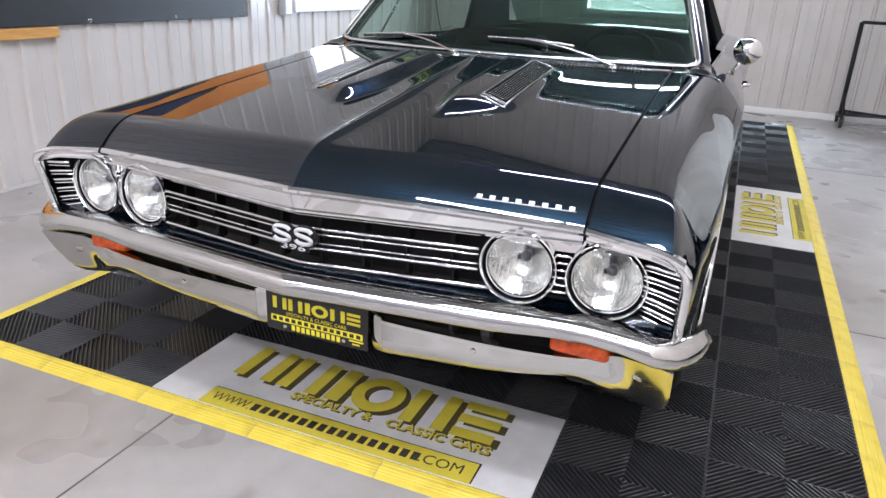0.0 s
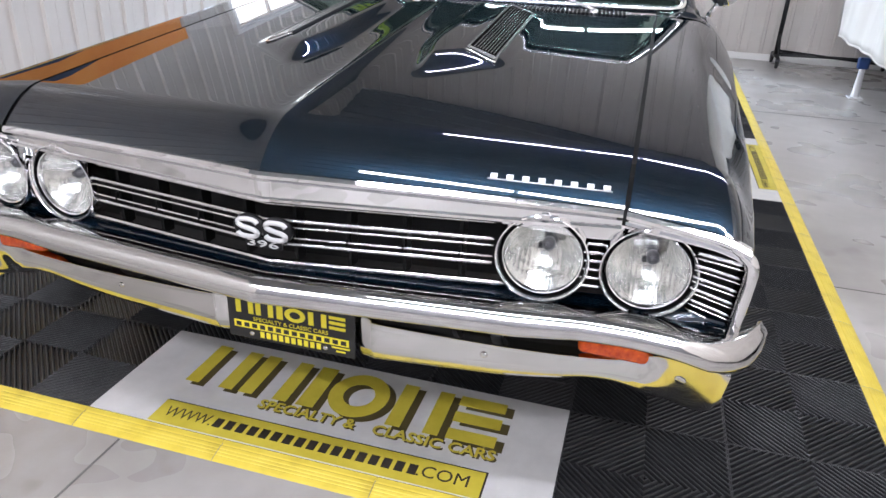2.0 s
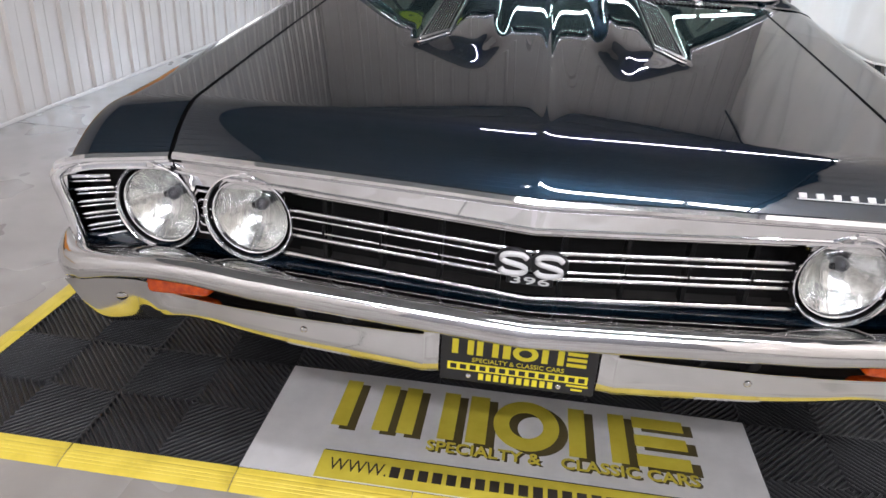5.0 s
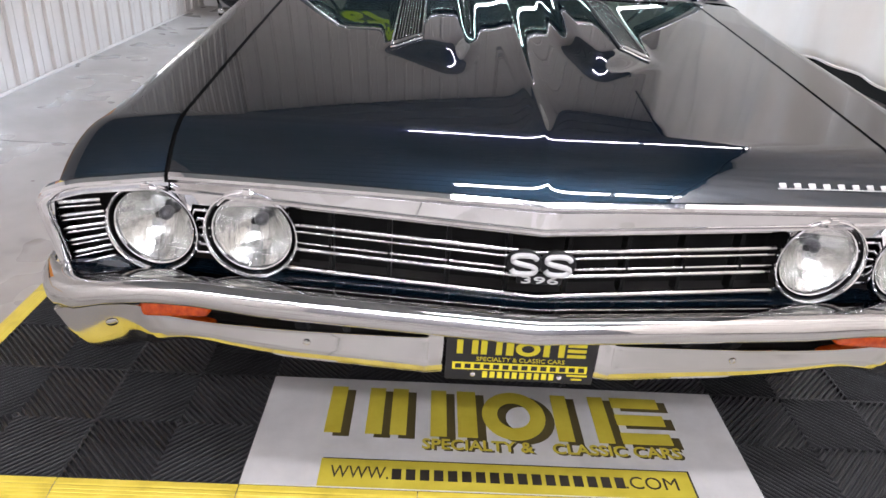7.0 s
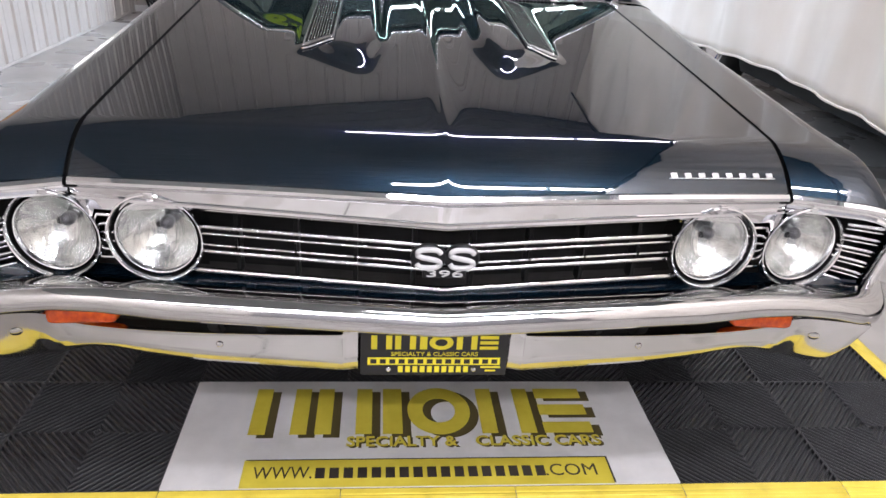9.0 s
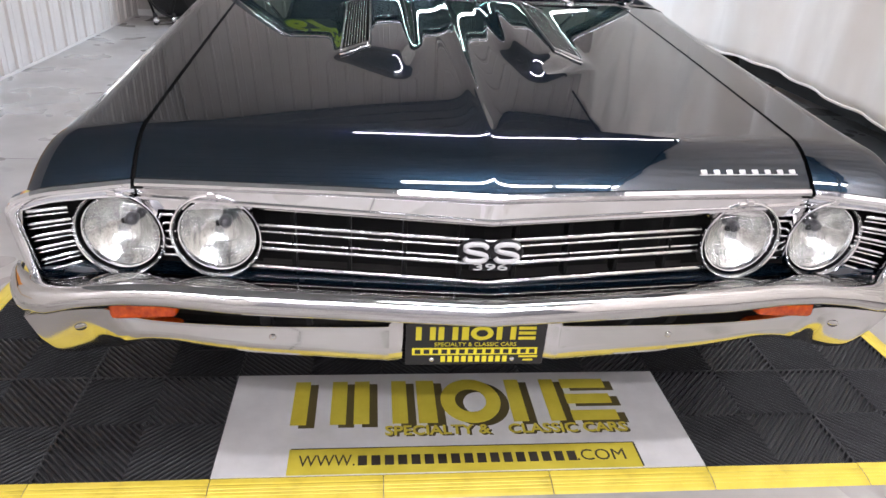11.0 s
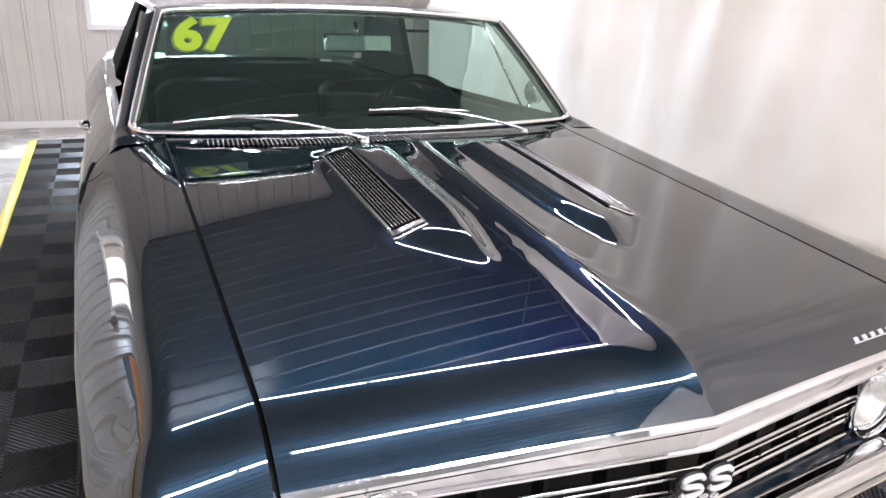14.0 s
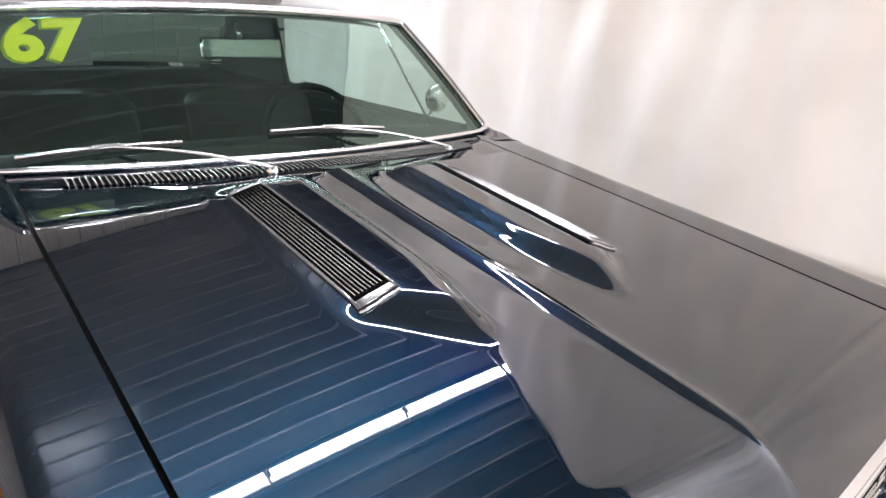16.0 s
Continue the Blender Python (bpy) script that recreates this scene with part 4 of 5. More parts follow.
def cap(s):
    """Chrome surround at the outer end of the grille, with fine bars beside the lamps."""
    xs = spans(HALF + 0.006, 0.862, 16)

    def P(x, dy, z):
        return (s * x + (0.010 if s > 0 else 0.0) * min(max((x - 0.668) / 0.15, 0), 1), nose_y(x) + dy, z)

    rows_ = []
    for x in xs:
        f = (x - HALF) / 0.2
        t, b = lip_z(x), lip_z(x) - 0.036 + 0.004 * f
        rows_.append([P(x, 0.012, t + 0.004), P(x, -0.004, t + 0.003), P(x, -0.010, t - 0.003), P(x, -0.010, t - 0.009), P(x, -0.003, t - 0.013), P(x, 0.004, t - 0.015), P(x, 0.0045, t - 0.019), P(x, 0.007, t - 0.0205), P(x, 0.0055, t - 0.026), P(x, 0.009, t - 0.0275), P(x, 0.007, b + 0.008), P(x, 0.008, b + 0.003), P(x, 0.014, b), P(x, 0.034, b - 0.001)])
    ob = part("lamp_surround", grid(rows_), chrome, car, "chrome surround at the grille's end", smooth=True, angle=35)
    # rounded outer upright: out along the top, round the corner and back down to its foot
    zt = lip_z(0.855)
    way = catmull([(0.800, 0.002, lip_z(0.80) - 0.007), (0.832, 0.001, lip_z(0.832) - 0.008), (0.853, 0.001, zt - 0.011), (0.866, 0.002, zt - 0.024), (0.870, 0.006, zt - 0.045), (0.871, 0.020, 0.632), (0.869, 0.033, 0.575), (0.867, 0.042, 0.536)], 5)
    pts = [(s * x + (0.010 if s > 0 else 0.0), nose_y(min(x, 0.866)) + d, z) for x, d, z in way]
    part("surround_edge", tube(pts, [0.0075] * 6 + [0.0090] * 4 + [0.0112] * (len(pts) - 10), 12), chrome, ob, "rounded chrome upright", smooth=True, angle=60)
    # bars from the lamp to the upright, each a broad rib over a fine one
    for i in range(6):
        z = 0.684 - 0.0256 * i
        back = 0.042 * (0.71 - z) / 0.17
        for dz, r in ((0.0, 0.0052), (-0.0098, 0.0026)):
            pts = [P(x, 0.016 + back, z + dz - (0.05 + 0.035 * i) * (x - 0.80)) for x in spans(0.788, 0.862, 6)]
            part("surround_bar", tube(pts, r, 8, flat=0.8), chrome, ob, smooth=True)
    for z in (0.667, 0.650, 0.633, 0.616, 0.599, 0.582):
        pts = [(s * x, nose_y(x) + 0.010, z) for x in spans(0.600, 0.642, 3)]
        part("surround_bar", tube(pts, 0.0034, 8), chrome, ob, smooth=True)
    plate_rows = [[(s * x, nose_y(x) + 0.012, z) for z in (lip_z(x) - 0.03, 0.694 - 0.010 * math.cos((x - 0.62) * 18), 0.682 - 0.006 * math.cos((x - 0.62) * 18))] + [(s * x, nose_y(x) + 0.026, 0.679)] for x in spans(0.452, 0.668, 14)]
    part("lamp_plate", grid(plate_rows), chrome, ob, "chrome plate behind the lamp bezels", smooth=True, angle=35)
    part("surround_back", grid([[P(x, 0.085, z) for z in (0.54, lip_z(x) - 0.02)] for x in spans(0.45, 0.862, 12)]), grille_black, ob)


cap(-1)
cap(1)


def headlight(x, y, z, yaw):
    m = pose(x, y, z, 90, 0, 0) @ pose(0, 0, 0, 0, yaw, 0)
    ob = part("headlight", revolve([(0.0705, -0.006), (0.0708, 0.004), (0.0722, 0.0085), (0.0742, 0.0095), (0.0760, 0.0075), (0.0768, 0.001), (0.0768, -0.020)], 48, m), chrome, car, "round headlight with clear fluted glass", smooth=True, angle=45)
    part("bezel", revolve([(0.0812, -0.010), (0.0812, 0.012), (0.0822, 0.0185), (0.0842, 0.0215), (0.0862, 0.0205), (0.0878, 0.0150), (0.0884, 0.004), (0.0886, -0.03)], 48, m), chrome, ob, "deep chrome bezel", smooth=True, angle=45)
    part("bezel_well", revolve([(0.0808, 0.012), (0.0806, -0.018), (0.0740, -0.018)], 48, m), grille_black, ob)
    part("lens", revolve([(0.0, 0.0225), (0.014, 0.0221), (0.028, 0.0205), (0.042, 0.0175), (0.055, 0.0130), (0.065, 0.0070), (0.0712, 0.0015)], 48, m), lens_glass, ob, "fluted clear lens", smooth=True)
    part("reflector", revolve([(0.0, -0.050), (0.012, -0.049), (0.024, -0.0445), (0.038, -0.034), (0.050, -0.022), (0.061, -0.009), (0.0710, 0.0010)], 48, m), reflector, ob, "silvered bowl", smooth=True)
    part("bulb_shield", box(-0.012, 0.010, 0.002, 0.015, -0.034, -0.024, 0.004), fan_black, ob, smooth=True, angle=40).data.transform(m)
    part("bulb", revolve([(0.0, -0.014), (0.007, -0.017), (0.012, -0.024), (0.013, -0.034), (0.010, -0.048)], 20, m @ pose(0.008, 0.012, 0)), grey_metal, ob, "dull grey bulb holder", smooth=True)
    part("aiming_clip", box(-0.009, 0.007, 0.0795, 0.0905, 0.006, 0.0225, 0.002), chrome, ob, "small chrome aiming clip").data.transform(m)
    return ob


for s in (-1, 1):
    headlight(s * 0.712 + 0.008, 0.004, 0.628, s * 4)
    headlight(s * 0.526 + 0.004, -0.008, 0.630, s * 3)

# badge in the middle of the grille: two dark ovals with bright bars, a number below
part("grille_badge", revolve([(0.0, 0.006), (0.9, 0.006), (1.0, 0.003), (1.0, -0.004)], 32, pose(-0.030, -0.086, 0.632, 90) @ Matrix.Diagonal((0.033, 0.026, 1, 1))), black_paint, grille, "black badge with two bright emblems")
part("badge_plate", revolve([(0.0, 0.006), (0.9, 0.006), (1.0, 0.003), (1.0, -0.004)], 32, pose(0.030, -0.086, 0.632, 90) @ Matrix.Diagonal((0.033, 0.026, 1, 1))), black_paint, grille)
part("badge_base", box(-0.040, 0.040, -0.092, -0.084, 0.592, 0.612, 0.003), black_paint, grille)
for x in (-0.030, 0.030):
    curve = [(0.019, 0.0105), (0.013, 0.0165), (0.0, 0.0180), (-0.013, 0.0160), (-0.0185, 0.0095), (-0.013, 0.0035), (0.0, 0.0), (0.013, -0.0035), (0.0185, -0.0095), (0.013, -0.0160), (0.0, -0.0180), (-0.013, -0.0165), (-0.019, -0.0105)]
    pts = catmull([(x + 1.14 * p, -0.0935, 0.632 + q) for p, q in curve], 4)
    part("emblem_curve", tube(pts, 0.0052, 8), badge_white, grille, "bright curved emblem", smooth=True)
letters("badge_number", "396", 0.019, badge_white, grille, pose(0, -0.0935, 0.6015, 90), 0.001, 0.066, "small bright number")

# bright name strip on the bonnet's front face: plain chrome blocks on an underline
for i in range(8):
    x = 0.428 + i * 0.0285
    y = nose_y(x) + 0.030
    z = skin_z(x, y)
    blk = part("name_block", box(-0.0065, 0.0065, -0.0050, 0.0050, 0, 0.004, 0.0012), pale_chrome, bonnet, "small chrome block of the name strip")
    blk.matrix_basis = pose(x, y, z - 0.002, 42, 0, 7)
ul = [(x, nose_y(x) + 0.023, skin_z(x, nose_y(x) + 0.023) + 0.002) for x in spans(0.418, 0.638, 10)]
part("name_underline", tube(ul, 0.0013, 6), pale_chrome, bonnet, smooth=True)


# ---------------------------------------------------------------- bumper
def bumper_path(u):
    """Foremost line of the bumper: x, y, heading of its normal (degrees from the front), lift, growth; u is 0 in the middle, 1 at the tip."""
    T = [(0.0, 0.0, -0.150, 8, 0.0, 1.0), (0.30, 0.25, -0.125, 7, 0.0, 1.0), (0.55, 0.50, -0.104, 5, 0.003, 1.0), (0.68, 0.62, -0.094, 2, 0.012, 0.90), (0.76, 0.70, -0.092, 2, 0.014, 0.86),
         (0.83, 0.78, -0.092, 5, 0.008, 0.90), (0.885, 0.845, -0.088, 14, -0.005, 1.04), (0.915, 0.884, -0.072, 34, -0.009, 1.10), (0.94, 0.912, -0.046, 56, -0.008, 1.18), (0.97, 0.933, -0.006, 72, -0.004, 1.20), (1.0, 0.944, 0.034, 80, 0.004, 0.85)]
    return [lerp_table([(r[0], r[k]) for r in T], u) for k in range(1, 6)]


BUMP = [(-0.085, 0.024), (-0.060, 0.031), (-0.036, 0.0345), (-0.022, 0.0325), (-0.012, 0.0270), (-0.005, 0.0190), (-0.001, 0.0100), (0.0, 0.003), (-0.0005, -0.004), (-0.002, -0.010), (-0.006, -0.0160), (-0.013, -0.0195), (-0.026, -0.021), (-0.055, -0.021)]
brow = []
for k in range(-60, 61):
    u = abs(k) / 60
    s = -1 if k < 0 else 1
    x, y, ang, lift, g = bumper_path(u)
    nx, ny = math.sin(radians(ang)) * (1 if k else 0), -math.cos(radians(ang))
    brow.append([(s * (x + nx * d) + 0.004 * u, y + ny * d, 0.514 + lift + h * g) for d, h in ((d if d > -0.012 else -0.012 + (d + 0.012) * (1 - 0.8 * smooth01(0.90, 0.99, u)), h) for d, h in BUMP)])
bumper = part("front_bumper", grid(brow), bumper_chrome, car, "V shaped chrome front bumper with wrapped ends", smooth=True, angle=60)
mb = bumper.modifiers.new("thickness", "SOLIDIFY")
mb.thickness, mb.offset = 0.003, -1

# lower valance: two polished halves with the plate between
# each row: x, lower edge, upper edge, y of the face
VAL = [(0.158, 0.316, 0.428, 0.006), (0.172, 0.316, 0.427, 0.003), (0.190, 0.317, 0.418, -0.001), (0.21, 0.319, 0.412, -0.002), (0.42, 0.336, 0.413, 0.0), (0.50, 0.346, 0.416, 0.0), (0.58, 0.361, 0.421, 0.0), (0.645, 0.376, 0.427, 0.0), (0.70, 0.379, 0.437, -0.002), (0.735, 0.367, 0.455, -0.008), (0.765, 0.352, 0.467, -0.016), (0.80, 0.343, 0.473, -0.029), (0.84, 0.341, 0.478, -0.046), (0.862, 0.345, 0.480, -0.055), (0.876, 0.359, 0.480, -0.060), (0.886, 0.398, 0.480, -0.063)]
for s in (-1, 1):
    keys = catmull([Vector(r) for r in VAL], 4)
    rws = []
    for x, zb, zt, y in keys:
        row = [(s * x, y + 0.03, zt + 0.002), (s * x, y + 0.004, zt + 0.001), (s * x, y - 0.0008, zt - 0.0015)]
        hgt = zt - 0.003 - zb
        band = min(0.027, 0.34 * hgt)
        lean = 0.04 + 0.50 * smooth01(0.70, 0.81, x)
        for w in spans(0, 1, 5):
            q = (hgt - band) * w
            row.append((s * x, y + lean * q, zt - 0.003 - q))
        y1 = y + lean * (hgt - band)
        for w in spans(0, 1, 4)[1:]:
            row.append((s * x, y1 + band * ((0.36 + 0.34 * lean) * w + 0.03 * w * w), zt - 0.003 - hgt + band * (1 - w)))
        y2, roll = row[-1][1], 1.0 + 1.1 * smooth01(0.66, 0.76, x)
        for dy, dz in ((0.004, -0.005), (0.011, -0.010), (0.022, -0.014), (0.040, -0.015)):
            row.append((s * x, y2 + dy * roll, zb + dz * roll))
        rws.append(row)
    val = part("valance", grid(rws), steel, car, "polished steel lower valance", smooth=True, angle=50)
    part("valance_bolt", revolve([(0.0, 0.004), (0.005, 0.0032), (0.0072, 0.001), (0.0074, -0.003)], 16, pose(s * 0.433, 0.001, 0.386, 90)), steel, val, "round headed bolt", smooth=True)
    part("valance_plug", revolve([(0.0, 0.0015), (0.010, 0.0012), (0.0115, -0.001)], 20, pose(s * 0.812, -0.0060, 0.416, 90 + 26, 0, -s * 20)), steel, val, "flat round plug", smooth=True)
    # amber lamp in the gap above
    lamp = part("indicator_lamp", box(-0.067, 0.067, -0.012, 0.04, -0.021, 0.021, 0.012, segments=3), amber, car, "amber indicator lamp", smooth=True, angle=50)
    lamp.matrix_basis = pose(s * 0.683, -0.008, 0.463, -8, s * 3, s * 2)
    part("bumper_bracket", box(s * 0.45 - 0.012, s * 0.45 + 0.012, 0.03, 0.07, 0.40, 0.49, 0.004), grey_metal, car)
    part("bumper_bracket", box(s * 0.36 - 0.006, s * 0.36 + 0.006, 0.035, 0.07, 0.38, 0.49, 0.002), grey_metal, car)
# Added black sheet standing in for the shaded gap behind bumper and valance.
part("gap_backing", box(-0.80, 0.80, 0.075, 0.10, 0.36, 0.54, 0.004), rubber, car)
part("chin", grid([[(x, 0.03 + 0.05 * w, 0.332 - 0.03 * w) for w in spans(0, 1, 4)] for x in spans(-0.60, 0.60, 20)]), rubber, car)

# plate
plate = part("number_plate", box(-0.1525, 0.1525, -0.004, 0.0, 0.314, 0.466, 0.0012), plate_black, car, "black dealer plate with yellow print")


def block_logo(parent, m, width, height, mat, depth, shadow=None, slant=0.0):
    """The dealer's emblem as a row of plain upright bars, rings and slabs."""
    xs, x = [], 0.0
    for w in (1.12, 1.12, 0.5, 1.3, 1.12, 1.0):
        xs.append((x, x + w * 0.93))
        x += w * 1.06
    k = width / (xs[-1][1])
    h = height

    def put(x0, x1, y0, y1, mt, off, z0, z1):
        sl = slant * h
        o = [(x0 * k + off[0] + sl * y0 / h, y0 + off[1]), (x1 * k + off[0] + sl * y0 / h, y0 + off[1]), (x1 * k + off[0] + sl * y1 / h, y1 + off[1]), (x0 * k + off[0] + sl * y1 / h, y1 + off[1])]
        part("emblem_block", slab(o, z0, z1, m=m), mt, parent)

    for mt, off, z0, z1 in ([(shadow, (0.022, -0.012), 0.0, depth * 0.4)] if shadow else []) + [(mat, (0, 0), 0.0, depth)]:
        off = (off[0] - width / 2, off[1] - height / 2)
        b = 0.30
        for i in (0, 1, 4):
            a0, a1 = xs[i]
            put(a0, a0 + b, 0, h, mt, off, z0, z1)
            put(a1 - b, a1, 0, h, mt, off, z0, z1)
        put(xs[2][0] + 0.06, xs[2][1] - 0.04, 0, h, mt, off, z0, z1)
        a0, a1 = xs[5]
        for f in (0.0, 0.39, 0.77):
            put(a0, a1, f * h, f * h + 0.23 * h, mt, off, z0, z1)
        a0, a1 = xs[3]
        cx, rx, ry = (a0 + a1) / 2 * k, (a1 - a0) / 2 * k, h * 0.52
        ring = []
        for w in range(40):
            an = 2 * math.pi * w / 40
            co, si = math.cos(an), math.sin(an)
            ring.append([m @ Vector((cx + rx * rr * co + off[0], h / 2 + ry * rr * si + off[1], z)) for rr, z in ((1.0, z0), (1.0, z1), (0.52, z1), (0.52, z0))])
        part("emblem_ring", grid(ring, closed_u=True, closed_v=True), mt, parent)


block_logo(plate, pose(0, -0.0042, 0.3950, 90), 0.262, 0.033, plate_yellow, 0.0008)
letters("plate_text", "SPECIALTY & CLASSIC CARS", 0.014, plate_yellow, plate, pose(0, -0.0045, 0.3665, 90), 0.0005, 0.180)
part("plate_band", box(-0.138, 0.138, -0.0052, -0.0038, 0.3405, 0.3580), plate_yellow, plate, "yellow band with black print bars")
for i in range(14):
    x = -0.126 + i * 0.0194
    part("print_bar", box(x - 0.0062, x + 0.0062, -0.0058, -0.0050, 0.3440, 0.3545), plate_black, plate)
for i in range(10):
    x = -0.070 + i * 0.0152
    part("print_bar", box(x - 0.0050, x + 0.0050, -0.0048, -0.0038, 0.3215, 0.3365), plate_yellow, plate)
part("print_bar", box(0.098, 0.140, -0.0048, -0.0038, 0.3325, 0.3365), plate_yellow, plate)
part("print_bar", box(0.108, 0.130, -0.0048, -0.0038, 0.3235, 0.3275), plate_yellow, plate)
for x in (-0.095, 0.083):
    part("plate_bolt", revolve([(0.0, 0.004), (0.004, 0.0035), (0.006, 0.001), (0.006, -0.001)], 14, pose(x, -0.0045, 0.329, 90)), chrome, plate, smooth=True)


# ---------------------------------------------------------------- wipers, mirror, side details
def wiper(pivot, arm_end, b0, b1):
    """A bright arm from its pivot to the blade's middle, and the blade from b0 to b1, all on the glass."""
    ob = part("wiper", revolve([(0.0, 0.018), (0.010, 0.016), (0.014, 0.006), (0.016, -0.02)], 16, pose(*pivot)), chrome, car, "bright windscreen wiper", smooth=True)
    p, e = Vector(pivot) + Vector((0, 0, 0.014)), Vector(arm_end)
    pts = [p + (e - p) * t + Vector((0, 0, 0.012 * math.sin(math.pi * t))) for t in spans(0, 1, 10)]
    part("wiper_arm", tube(pts, [0.008, 0.0085, 0.0085, 0.008, 0.0075, 0.007, 0.0065, 0.006, 0.0055, 0.005, 0.005], 8, flat=0.55), chrome, ob, smooth=True)
    q0, q1 = Vector(b0), Vector(b1)
    bl = [q0 + (q1 - q0) * t + Vector((0, -0.004, 0.010 + 0.006 * math.sin(math.pi * t))) for t in spans(0, 1, 12)]
    part("wiper_blade", tube(bl, 0.0055, 6, flat=0.8), chrome, ob, smooth=True)
    part("blade_rubber", tube([b + Vector((0, 0.004, -0.008)) for b in bl], 0.004, 6), rubber, ob)
    mid = q0 + (q1 - q0) * 0.52 + Vector((0, -0.006, 0.018))
    part("blade_clip", box(-0.03, 0.03, -0.006, 0.006, -0.005, 0.005, 0.003), chrome, ob).matrix_basis = Matrix.Translation(mid) @ (q1 - q0).to_track_quat("X", "Z").to_matrix().to_4x4()


wiper((-0.125, 1.225, 0.930), (-0.46, 1.415, 0.985), (-0.640, 1.425, 0.962), (-0.285, 1.395, 0.978))
wiper((0.466, 1.290, 0.925), (0.11, 1.385, 1.000), (-0.055, 1.392, 0.990), (0.295, 1.385, 0.980))

dm = part("door_mirror", revolve([(0.0, 0.045), (0.025, 0.043), (0.045, 0.032), (0.056, 0.014), (0.058, 0.0), (0.054, -0.006)], 32, pose(0.915, 1.95, 0.978, 90, 0, 8)), chrome, car, "round chrome door mirror", smooth=True)
part("mirror_stem", tube([(0.905, 1.955, 0.955), (0.885, 1.94, 0.915), (0.862, 1.93, 0.875)], [0.008, 0.009, 0.013], 10), chrome, dm, smooth=True)
for s in (-1, 1):
    part("door_handle", tube([(s * 0.904 + 0.016, 2.50, 0.775), (s * 0.931 + 0.016, 2.53, 0.775), (s * 0.931 + 0.016, 2.63, 0.775), (s * 0.904 + 0.016, 2.66, 0.775)], 0.009, 8), chrome, car, "chrome door handle", smooth=True)
    arch = [(s * (widest(y) - 0.004) + (0.014 if s > 0 else 0), y, low(y) + 0.004) for y in spans(0.425, 1.175, 40)]
    part("wheel_arch_trim", tube(arch, 0.007, 8), chrome, car, "bright wheel arch strip", smooth=True)
    arch = [(s * (widest(y) - 0.004) + (0.034 if s > 0 else 0), y, low(y) + 0.004) for y in spans(3.345, 4.095, 40)]
    part("wheel_arch_trim", tube(arch, 0.007, 8), chrome, car, "bright wheel arch strip", smooth=True)
    part("sill_strip", box(s * 0.86 - 0.012, s * 0.86 + 0.012, 1.2, 3.3, 0.235, 0.28, 0.006), chrome, car, "bright sill strip")
    bd = part("wing_badge", box(-0.006, 0.006, -0.055, 0.055, -0.018, 0.018, 0.004), chrome, car, "small chrome badge on the wing")
    bd.matrix_basis = pose(s * (widest(0.30) - 0.002), 0.30, 0.55, 0, s * 6, -s * 4)


def car_wheel(x, y, s):
    m = pose(x, y, 0.325, 0, 90 * s, 0)
    ob = part("wheel", revolve([(0.19, -0.09), (0.29, -0.10), (0.318, -0.085), (0.325, -0.05), (0.325, 0.05), (0.318, 0.085), (0.29, 0.10), (0.20, 0.095)], 48, m), rubber, car, "road wheel with a bright rim", smooth=True)
    part("rim", revolve([(0.205, 0.094), (0.20, 0.10), (0.19, 0.09), (0.18, 0.05), (0.12, 0.055), (0.06, 0.075), (0.05, 0.09), (0.0, 0.092)], 40, m), chrome, ob, "bright steel rim", smooth=True, angle=40)
    part("wheel_back", revolve([(0.0, -0.05), (0.20, -0.05)], 32, m), rubber, ob)


for s in (-1, 1):
    car_wheel(s * 0.80, 0.80, s)
    car_wheel(s * 0.80, 3.72, s)

# price-season card with the year, inside the screen's upper corner
year = thing("year_card", "lime green number on a dark card behind the windscreen", "sign")
A, B, C = Vector(screen(-0.96, 0.93)), Vector(screen(-0.63, 0.92)), Vector(screen(-0.93, 0.58))
ux = (B - A).normalized()
uz = (A - C)
uz = (uz - ux * uz.dot(ux)).normalized()
un = ux.cross(uz)
CM = Matrix((( ux.x, uz.x, un.x, 0), (ux.y, uz.y, un.y, 0), (ux.z, uz.z, un.z, 0), (0, 0, 0, 1)))
CM = Matrix.Translation((A + B) / 2 - uz * 0.082 - un * 0.004) @ CM
part("card", box(-0.104, 0.104, -0.082, 0.082, -0.001, 0.001), card, year).matrix_basis = CM
letters("shadow", "67", 0.195, lime_dark, year, CM @ pose(-0.004, -0.002, 0.0015), 0.0004, 0.186, bold=0.010)
letters("number", "67", 0.195, lime, year, CM @ pose(0.002, 0.001, 0.0030), 0.0006, 0.182, "bright lime digits", bold=0.008)


# ---------------------------------------------------------------- the display mat
TX, TY, T = 0.005, -0.005, 0.40
mat_ob = thing("display_mat", "charcoal ribbed plastic tile mat with yellow edges under the car", "floor mat")

# ribs at forty-five degrees, turned in each quarter, over a solid base
rib = bmesh.new()
pitch, half_w = 0.0185, 0.0050
